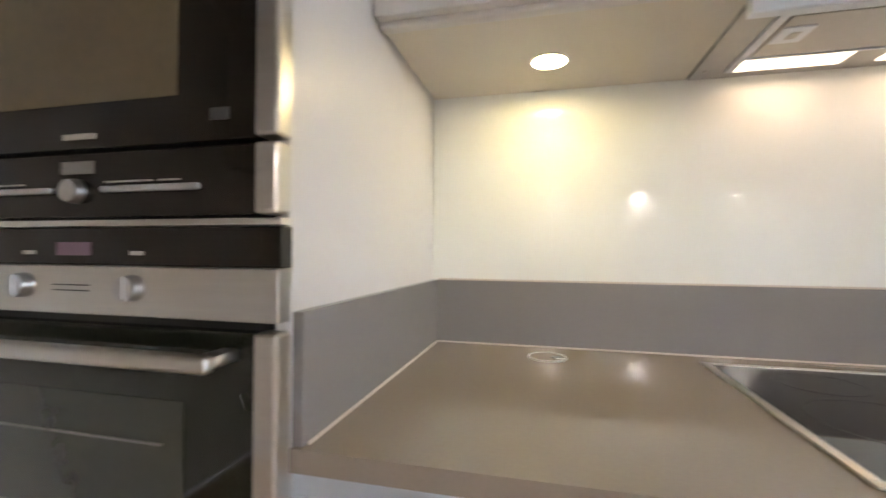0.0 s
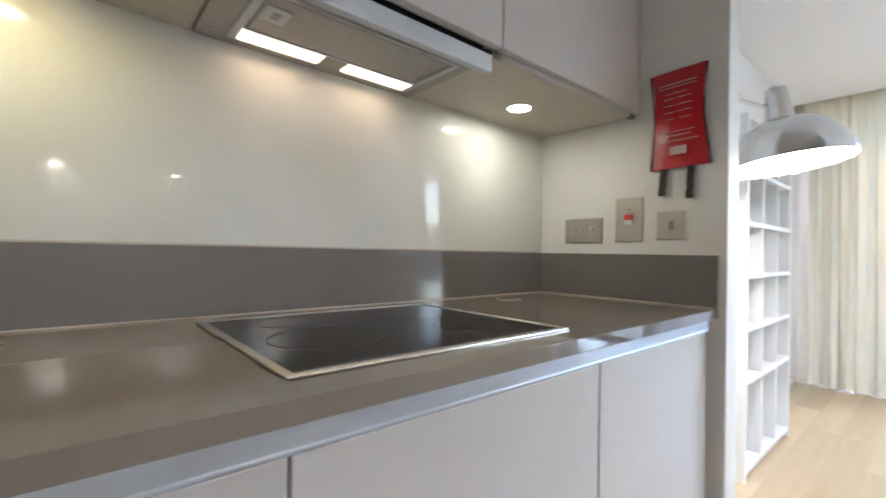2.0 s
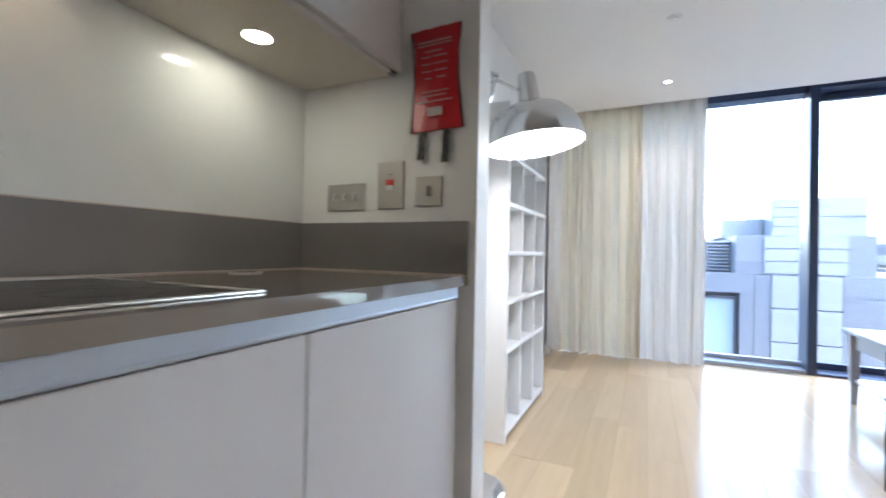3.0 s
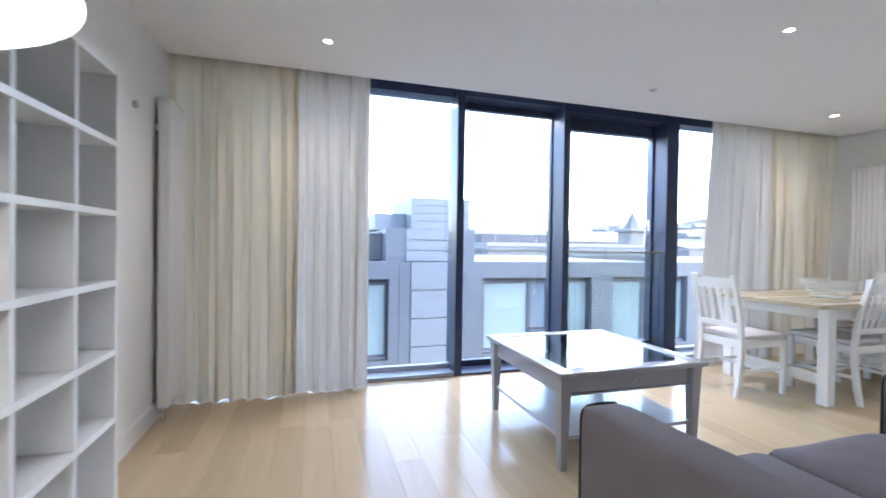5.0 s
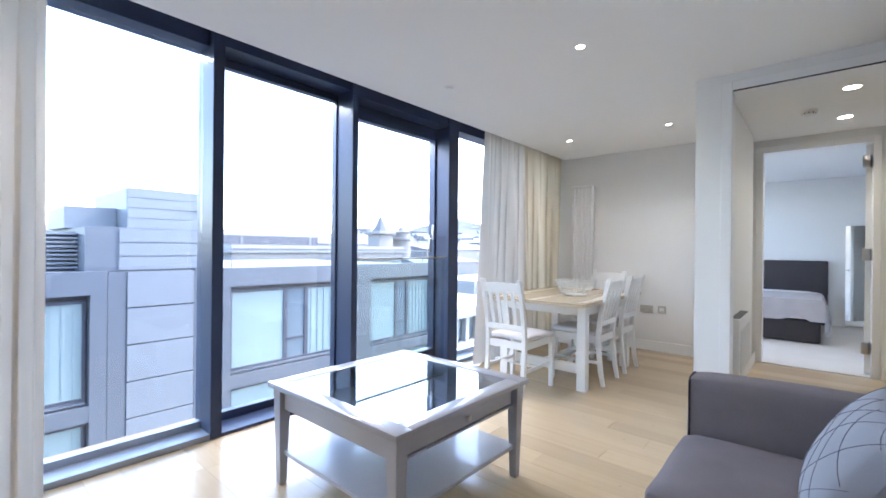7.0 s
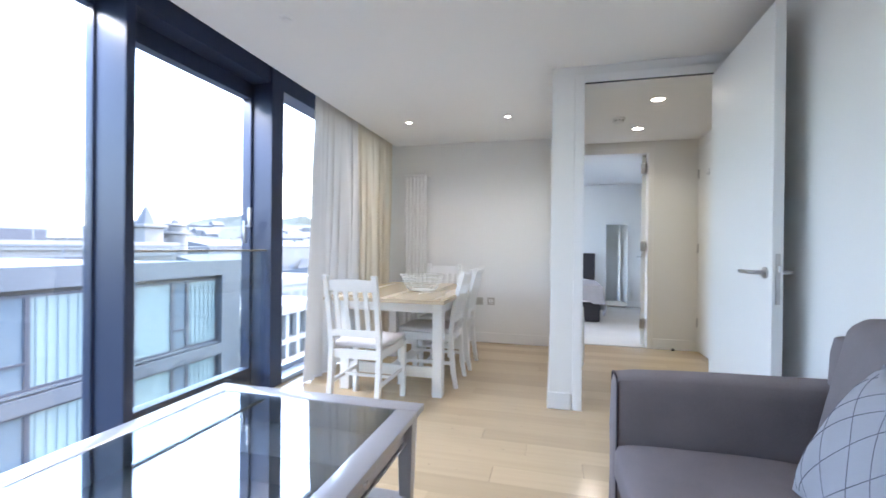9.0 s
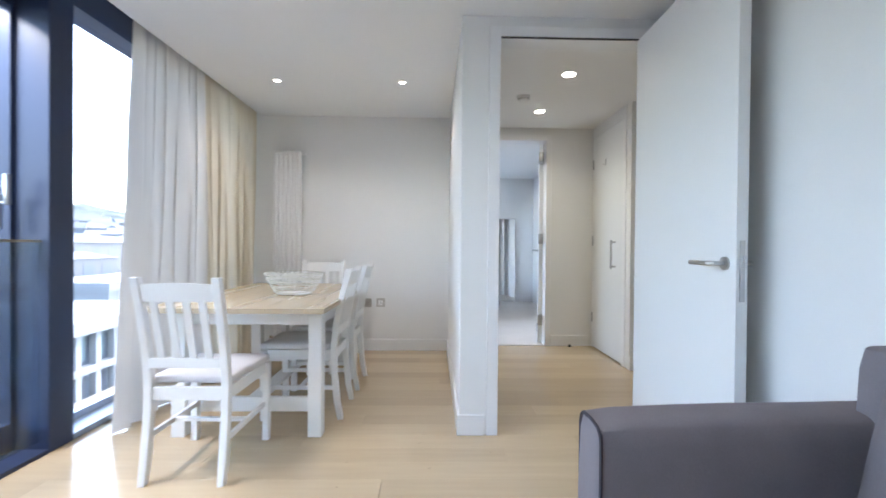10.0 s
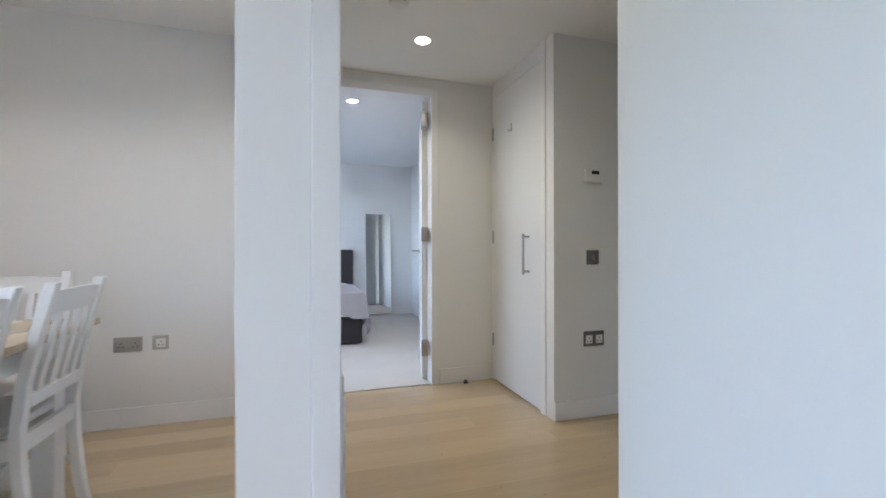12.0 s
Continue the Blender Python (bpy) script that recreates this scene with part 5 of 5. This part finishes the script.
boxpart("body", (-0.085, -0.02, -0.31, 0.31, 0.24, 0.68), WHITEPLASTIC, heater, 0.008, seg=3)
boxpart("front_panel", (-0.092, -0.084, -0.27, 0.27, 0.29, 0.60), GREYHEAT, heater, 0.004, "grey front panel")
for k in range(12):
    boxpart("grille_slat", (-0.080, -0.026, -0.26 + k * 0.045, -0.238 + k * 0.045, 0.678, 0.684), DARKPLATE, heater)
for s in (-1, 1):
    boxpart("bracket", (-0.022, 0.0, s * 0.2 - 0.02, s * 0.2 + 0.02, 0.55, 0.60), SATIN, heater)
stop = thing("door_stop", pose(1.60, Y_BED + 0.05, 0), "small black rubber door stop on the oak floor", "door stop")
part("rubber", lathe(bmesh.new(), [(0.0005, 0.026), (0.012, 0.025), (0.017, 0.012), (0.018, 0.0), (0.0005, 0.0)], 18), BLACK, stop, "", True)

# ---- bedroom, through the hall ----
bed = thing("bed", pose(0, 0, 0), "double bed with dark headboard and grey spread over the side", "bed")
boxpart("base", (2.20, 3.65, -9.25, -7.30, 0.02, 0.30), BEDDARK, bed, 0.02, seg=3)
boxpart("headboard", (2.10, 3.75, -9.37, -9.28, 0.0, 1.03), BEDDARK, bed, 0.02, seg=3)
part("mattress", pad(bmesh.new(), 2.19, 3.66, -9.26, -7.27, 0.30, 0.545, 0.06, 0.02, 10), SHEET, bed, "white made-up mattress", True)
bm = bmesh.new()
n, rows = 30, 30
g = []
for j in range(rows + 1):
    y = -7.235 - 1.15 * j / rows
    row = []
    for i in range(n + 1):
        s = i / n
        drop = max(0.0, 0.22 - s) / 0.22
        x = 2.165 + (s - 0.22) * 1.75 if s > 0.22 else 2.165 - 0.045 * drop
        z = 0.572 if s > 0.22 else 0.565 - 0.47 * drop * (0.75 + 0.25 * math.sin(j * 0.45))
        w = noise.noise((s * 4, j * 0.16, 3))
        row.append(bm.verts.new((x + 0.02 * w * drop + (0.03 * math.sin(j * 0.8) * drop), y, z + 0.012 * w)))
    g.append(row)
for j in range(rows):
    for i in range(n):
        bm.faces.new((g[j][i], g[j][i + 1], g[j + 1][i + 1], g[j + 1][i]))
fr = g[0]
hem = [bm.verts.new((v.co.x, v.co.y + 0.03, max(0.30, v.co.z - 0.27 + 0.05 * math.sin(i * 0.7)))) for i, v in enumerate(fr)]
for i in range(n):
    bm.faces.new((fr[i], hem[i], hem[i + 1], fr[i + 1]))
part("spread", bm, BEDSPREAD, bed, "grey quilted spread", True)
mirror = thing("leaning_mirror", pose(1.705, -9.305, 0, 2.2, 0, 0), "tall frameless mirror leaning on the bedroom wall", "mirror")
boxpart("glass", (-0.195, 0.195, 0.012, 0.018, 0.03, 1.585), MIRROR, mirror)
boxpart("frame", (-0.205, 0.205, 0.0, 0.012, 0.02, 1.595), WHITEWOOD, mirror, 0.002)
closet = thing("door_5", pose(1.16, 0, 0), "white flush bedroom closet door in a flat frame, closed", "door", kind="structure")
boxpart("leaf", (0.0, 0.022, -8.72, -7.86, 0.012, 2.12), DOORPAINT, closet, 0.003)
for dims in ((0.0, 0.034, -8.80, -8.725, 0, 2.20), (0.0, 0.034, -7.855, -7.78, 0, 2.20), (0.0, 0.034, -8.725, -7.855, 2.127, 2.20)):
    boxpart("frame", dims, TRIM, closet, 0.003)
boxpart("handle", (0.022, 0.05, -7.95, -7.93, 0.95, 1.09), SATIN, closet, 0.003)
skirting("baseboard_bedroom", 1.16, 4.6, -9.38, -9.366)
box_things = thing("shoe_box", pose(1.70, -6.42, 0.006), "small grey box on the carpet by the door", "box")
boxpart("body", (-0.07, 0.07, -0.10, 0.10, 0.0, 0.09), GREYSHELF, box_things, 0.004)
boxpart("lid", (-0.074, 0.074, -0.104, 0.104, 0.085, 0.115), CARPET, box_things, 0.004)

# ---- outside ----
ground = structure("ground", (-300, 600, -450, 450, -16.2, -16.0), GROUND, "grey city ground far below", "ground")
FX = 16.0
block = thing("opposite_building", pose(0, 0, 0), "modern zinc-clad block across the street with frosted windows and roof boxes", "building")


def cladding(name, dims, mat, bevel=0.004):
    return boxpart(name, dims, mat, block, bevel)


cladding("body", (FX + 0.35, FX + 14, -16.2, 13.0, -16, 0.30), CLADDARK)
cladding("roof", (FX + 0.3, FX + 13.9, -16.1, 12.9, 0.30, 0.36), ROOFING, 0.0)
# facade bands, piers, parapet
cladding("parapet", (FX, FX + 0.5, -16.35, -4.9, -0.10, 0.50), CLADDING)
cladding("parapet", (FX, FX + 0.5, -2.85, 13.0, -0.10, 0.50), CLADDING)
for z in (-3.30, -6.7, -10.1, -13.5):
    cladding("band", (FX + 0.02, FX + 0.5, -16.3, -4.9, z, z + 0.42), CLADDING)
    cladding("band", (FX + 0.02, FX + 0.5, -2.85, 13.0, z, z + 0.42), CLADDING)
for y0, y1 in ((-16.35, -15.3), (-11.55, -10.55), (-5.95, -4.9), (-2.85, -2.5), (1.4, 2.4), (7.0, 8.0)):
    cladding("pier", (FX + 0.01, FX + 0.5, y0, y1, -16, -0.10), CLADDING)
# stepped stair tower with panel joints
k = 0
zc = 0.47
while zc > -15.5:
    h = 0.98
    cladding("panel", (FX - 0.02, FX + 0.4, -4.88, -3.27, zc - h + 0.03, zc), CLADLIGHT)
    zc -= h
cladding("pier", (FX + 0.005, FX + 0.45, -3.25, -2.86, -16, 0.47), CLADDING)
cladding("roof_box", (FX + 0.1, FX + 6, -5.62, -2.40, 0.48, 1.64), CLADDING)
for k in range(3):
    cladding("panel", (FX + 0.06, FX + 0.12, -5.0, -3.10, 0.52 + k * 0.37, 0.86 + k * 0.37), CLADLIGHT)
for k in range(9):
    cladding("louvre", (FX + 0.9, FX + 1.2, -2.39, -1.75, 0.55 + k * 0.11, 0.60 + k * 0.11), CLADLIGHT)
cladding("plant_box", (FX + 1.2, FX + 5, -2.38, -1.70, 0.40, 1.50), CLADDING)
cladding("tower", (FX + 1.0, FX + 5, -5.75, -3.46, 1.64, 2.82), CLADLIGHT)
for k in range(4):
    cladding("panel", (FX + 0.96, FX + 1.02, -5.0 if k % 2 else -5.74, -3.47, 1.67 + k * 0.29, 1.94 + k * 0.29), CLADLIGHT)
cladding("tower", (FX + 2.0, FX + 5, -3.44, -2.26, 1.64, 2.26), CLADLIGHT)
for y in (-6.2, -8.0, -9.8, -11.6, -13.4, -15.2, 0.4, 2.4, 4.4):
    bm = bmesh.new()
    rod(bm, (FX + 0.6, y, 0.3), (FX + 0.6, y, 1.05), 0.02, n=6)
    part("rail_post", bm, CLADLIGHT, block)
for z in (0.72, 1.03):
    cladding("roof_rail", (FX + 0.58, FX + 0.62, -16.0, -5.7, z, z + 0.035), CLADLIGHT, 0.0)
    cladding("roof_rail", (FX + 0.58, FX + 0.62, -1.7, 12.8, z, z + 0.035), CLADLIGHT, 0.0)


def window_bay(y0, y1, z0, z1):
    """Frosted wide pane, narrow opening light with a transom, wide curtained pane."""
    w = thing("window", pose(0, 0, 0), "", "")
    w.parent = block
    for key in ("label", "category"):
        if key in w:
            del w[key]
    span = y1 - y0
    a, b2 = y1 - span * 0.42, y1 - span * 0.60
    for p, q, mat in ((a, y1, FROSTED), (b2, a, DARKWIN), (y0, b2, FROSTED)):
        boxpart("pane", (FX + 0.26, FX + 0.28, p + 0.07, q - 0.07, z0 + 0.08, z1 - 0.08), mat, w)
        bm = bmesh.new()
        for dims in ((p, p + 0.07, z0, z1), (q - 0.07, q, z0, z1), (p + 0.07, q - 0.07, z0, z0 + 0.08), (p + 0.07, q - 0.07, z1 - 0.08, z1)):
            box(bm, FX + 0.22, FX + 0.32, *dims)
        part("frame", bm, CLADDARK, w)
    boxpart("transom", (FX + 0.20, FX + 0.30, b2 + 0.05, a - 0.05, z0 + (z1 - z0) * 0.28, z0 + (z1 - z0) * 0.28 + 0.07), CLADDARK, w)
    for k in range(6):
        y = y0 + 0.1 + (b2 - y0 - 0.2) * (k + 0.5) / 6
        boxpart("curtain_fold", (FX + 0.235, FX + 0.26, y - 0.03 - 0.02 * (k % 2), y + 0.03, z0 + 0.1, z1 - 0.1), FROSTED, w)
    boxpart("sill", (FX + 0.10, FX + 0.34, y0, y1, z0 - 0.05, z0), CLADDING, w)


for z1 in (-0.24, -3.34, -6.74, -10.14):
    for y0, y1 in ((-15.25, -11.6), (-10.5, -6.0), (-2.45, 1.35), (2.45, 6.95), (8.05, 12.8)):
        window_bay(y0, y1, z1 - 2.55, z1)


def far_house(name, x0, x1, y0, y1, z1, wall, roof, floors, bays, label, gable=0.0):
    """A far building with real window recess strips facing the flat."""
    ob = thing(name, pose(0, 0, 0), label, "building", "distant buildings")
    boxpart("wall", (x0, x1, y0, y1, -16, z1), wall, ob)
    if gable:
        bm = bmesh.new()
        ym = (y0 + y1) / 2
        v = [bm.verts.new(p) for p in ((x0 - 0.2, y0 - 0.2, z1), (x1, y0 - 0.2, z1), (x1, y1 + 0.2, z1), (x0 - 0.2, y1 + 0.2, z1), (x0 + (x1 - x0) * 0.5, y0, z1 + gable), (x0 + (x1 - x0) * 0.5, y1, z1 + gable))]
        for f in ((0, 3, 5, 4), (1, 4, 5, 2), (0, 4, 1), (2, 5, 3), (0, 1, 2, 3)):
            bm.faces.new([v[i] for i in f])
        part("roof", bm, roof, ob)
    else:
        boxpart("roof", (x0 - 0.2, x1 + 0.2, y0 - 0.2, y1 + 0.2, z1, z1 + 0.75), roof, ob)
    for f in range(floors):
        zt = z1 - 0.8 - f * 3.2
        for b in range(bays):
            yc = y0 + (y1 - y0) * (b + 0.5) / bays
            w = min(0.9, (y1 - y0) / bays * 0.32)
            boxpart("window", (x0 - 0.05, x0 + 0.02, yc - w, yc + w, zt - 1.7, zt), FARDARK, ob)
            boxpart("sill", (x0 - 0.15, x0, yc - w - 0.1, yc + w + 0.1, zt - 1.85, zt - 1.7), FARWHITE, ob)
    return ob


for x0, y0, y1, p0, bays in ((42, -38, -17.0, -27.4, 10), (46, -14, 12, -13.8, 8)):
    office = far_house("office_block", x0, 60, y0, y1, 0.60, STONE, FARWHITE, 2, bays, "pale flat-roofed office block with a dark roof storey", 0)
    boxpart("roof_storey", (x0 + 2.5, 58, p0, y1 - 0.2, 1.35, 2.28), PENT_SHADE, office)
    # dark strips put shadow lines on the office front by colour
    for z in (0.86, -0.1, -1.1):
        boxpart("shadow_band", (x0 - 0.32, x0 - 0.18, y0 - 0.22, y1 + 0.22, z, z + 0.16), PENT_SHADE, office)
    for k in range(9):
        y = y0 + 1.0 + k * (y1 - y0 - 2.0) / 8
        part("roof_mast", rod(bmesh.new(), (x0 + 0.4, y, 1.3), (x0 + 0.4, y, 1.75 + 0.25 * (k % 3)), 0.05, n=6), FARWHITE, office)
far_house("terrace_house", 46, 54, -60, -45, -1.0, STONE, SLATE, 3, 5, "grey stone terrace with slate roof", 0.8)
far_house("terrace_house", 32, 40, -52, -40, -3.3, FARWHITE, FARWHITE, 3, 6, "white rendered flat-roofed house beyond the hall", 0)
far_house("terrace_house", 30, 40, -66, -53, -2.5, STONE, SLATE, 3, 6, "grey stone terrace with slate roof", 0.8)
far_house("terrace_house", 60, 75, -95, -62, 1.0, STONE, SLATE, 2, 9, "long grey stone terrace with slate roof", 1.2)
far_house("terrace_house", 80, 95, -75, -30, 2.0, STONE, SLATE, 2, 12, "long grey stone terrace with slate roof", 2.5)
far_house("terrace_house", 85, 100, -25, 60, 1.8, STONE, SLATE, 2, 14, "long grey stone terrace with slate roof", 2.5)
colonnade = thing("market_hall", pose(0, 0, 0), "white columned hall far below, beside the block", "building", "distant buildings")
boxpart("wall", (22.6, 29, -33.0, -22.6, -16, -3.9), FARDARK, colonnade)
boxpart("roof", (21.6, 29, -33.2, -22.4, -3.9, -3.2), FARWHITE, colonnade)
for k in range(8):
    boxpart("column", (21.8, 22.2, -32.6 + k * 1.36, -32.2 + k * 1.36, -16, -3.9), FARWHITE, colonnade, 0.03)
for z in (-6.1, -8.8, -11.5):
    boxpart("beam", (21.75, 22.25, -33.0, -22.6, z, z + 0.4), FARWHITE, colonnade)
for k in range(7):
    boxpart("pane", (22.3, 22.36, -32.1 + k * 1.36, -31.4 + k * 1.36, -5.5, -4.1), FROSTED, colonnade)


def spire(x, y, z0, z1, w, label):
    ob = thing("church_spire", pose(x, y, 0), label, "church", "distant spires")
    boxpart("tower", (-w, w, -w, w, -16, z0), STONE, ob, 0.1)
    boxpart("cornice", (-w * 1.25, w * 1.25, -w * 1.25, w * 1.25, z0, z0 + 0.5), STONE, ob, 0.1)
    bm = bmesh.new()
    bmesh.ops.create_cone(bm, cap_ends=True, segments=8, radius1=w * 1.0, radius2=0.05, depth=z1 - z0 - 0.5, matrix=Matrix.Translation((0, 0, (z0 + z1) / 2 + 0.25)))
    part("spire", bm, SLATE, ob)


spire(60, -50.0, 3.5, 6.9, 1.55, "grey stone church tower with a slate spire")
dome = thing("domed_tower", pose(60, -55.0, 0), "grey stone tower with a stepped lantern", "tower", "distant spires")
part("lantern", lathe(bmesh.new(), [(1.7, -16), (1.7, 2.6), (2.0, 2.7), (2.0, 3.0), (1.2, 3.1), (1.2, 3.9), (1.5, 4.0), (1.5, 4.2), (0.7, 4.4), (0.6, 4.9), (0.15, 5.2), (0.05, 5.9)], 16), STONE, dome, "", True)
bm = bmesh.new()
for (hx, hy, hz, sx, sy, sz) in ((165, -212, -16, 75, 95, 38), (190, -120, -16, 50, 70, 20), (230, -40, -16, 60, 110, 19), (230, 90, -16, 60, 110, 20)):
    n = 20
    g = [[bm.verts.new((hx + sx * (i / n * 2 - 1), hy + sy * (j / n * 2 - 1), hz + sz * max(0, 1 - (i / n * 2 - 1) ** 2) * max(0, 1 - (j / n * 2 - 1) ** 2) * (0.85 + 0.3 * noise.noise((i * 0.35, j * 0.35, hx))))) for i in range(n + 1)] for j in range(n + 1)]
    for j in range(n):
        for i in range(n):
            bm.faces.new((g[j][i], g[j][i + 1], g[j + 1][i + 1], g[j + 1][i]))
structure_bm("backdrop_hills", bm, LEAF, "wooded hills on the horizon", "hill")

# hillside town beyond the block, seen past the balcony door
rng = random.Random(21)
town = thing("hillside_town", pose(0, 0, 0), "pale stone houses crowded up a hillside in the haze", "town", kind="stuff")
walls, roofs, openings = bmesh.new(), bmesh.new(), bmesh.new()
for k in range(230):
    far = 62 + 170 * (k / 230) ** 0.8
    turn = radians(rng.uniform(-70, -36))
    cx, cy = far * math.cos(turn), far * math.sin(turn)
    top = -9.5 + 20.0 * (far - 62) / 170 + rng.uniform(-1.2, 1.2)
    half, deep, rise = rng.uniform(2.5, 5.5), rng.uniform(2.5, 4.0), rng.uniform(0.8, 2.0)
    spin = Matrix.Translation((cx, cy, 0)) @ Matrix.Rotation(turn + rng.uniform(-0.5, 0.5), 4, "Z")
    low, high = [[walls.verts.new(spin @ Vector((sx * deep, sy * half, z))) for sx, sy in ((-1, -1), (1, -1), (1, 1), (-1, 1))] for z in (-16, top)]
    for i in range(4):
        walls.faces.new((low[i], low[(i + 1) % 4], high[(i + 1) % 4], high[i]))
    v = [roofs.verts.new(spin @ Vector(p)) for p in ((-deep - 0.2, -half - 0.2, top), (deep + 0.2, -half - 0.2, top), (deep + 0.2, half + 0.2, top), (-deep - 0.2, half + 0.2, top), (0, -half, top + rise), (0, half, top + rise))]
    for f in ((0, 3, 5, 4), (1, 4, 5, 2), (0, 4, 1), (2, 5, 3)):
        roofs.faces.new([v[i] for i in f])
    for row in range(2):
        for bay in (-0.6, 0.0, 0.6):
            z = top - 1.0 - 2.6 * row
            q = [openings.verts.new(spin @ Vector((-deep - 0.05, bay * half + dy, z + dz))) for dy, dz in ((-0.45, -1.4), (0.45, -1.4), (0.45, 0), (-0.45, 0))]
            openings.faces.new(q)
part("house_walls", walls, STONE, town)
part("house_roofs", roofs, SLATE, town, "grey slate roofs")
part("house_windows", openings, FARDARK, town, "dark windows")

# ---- oak boards ----
floor_ob = bpy.data.objects["floor"]
BOARD = {}


def board(x0, x1, y0, y1):
    key = (round(x1 - x0, 2), round(y1 - y0, 3))
    if key not in BOARD:
        w, h = key[0] - 0.0005, key[1] - 0.0005
        bm = bmesh.new()
        box(bm, -w / 2, w / 2, -h / 2, h / 2, -0.006, 0.0)
        bmesh.ops.bevel(bm, geom=[e for e in bm.edges if all(v.co.z > -0.001 for v in e.verts)], offset=0.0004, segments=1, affect="EDGES")
        BOARD[key] = finish(bm, "plank", PLANK)
    ob = new("plank", BOARD[key])
    ob.parent = floor_ob
    ob.location = ((x0 + x1) / 2, (y0 + y1) / 2, 0)


rng = random.Random(11)
W = 0.15
y = Y_N
while y > Y_BED + 0.01:
    y0 = max(y - W, Y_BED)
    left = 1.63 if y < 0.6 else X_LIV
    if y < -3.7:
        left = 0.6
    x = left - rng.uniform(0, 1.2)
    while x < 5.0:
        length = rng.choice((1.2, 1.5, 1.8, 2.1))
        a, b2 = max(x, left), min(x + length, 5.0)
        if b2 - a > 0.05:
            board(a, b2, y0, y)
        x += length
    y = y0
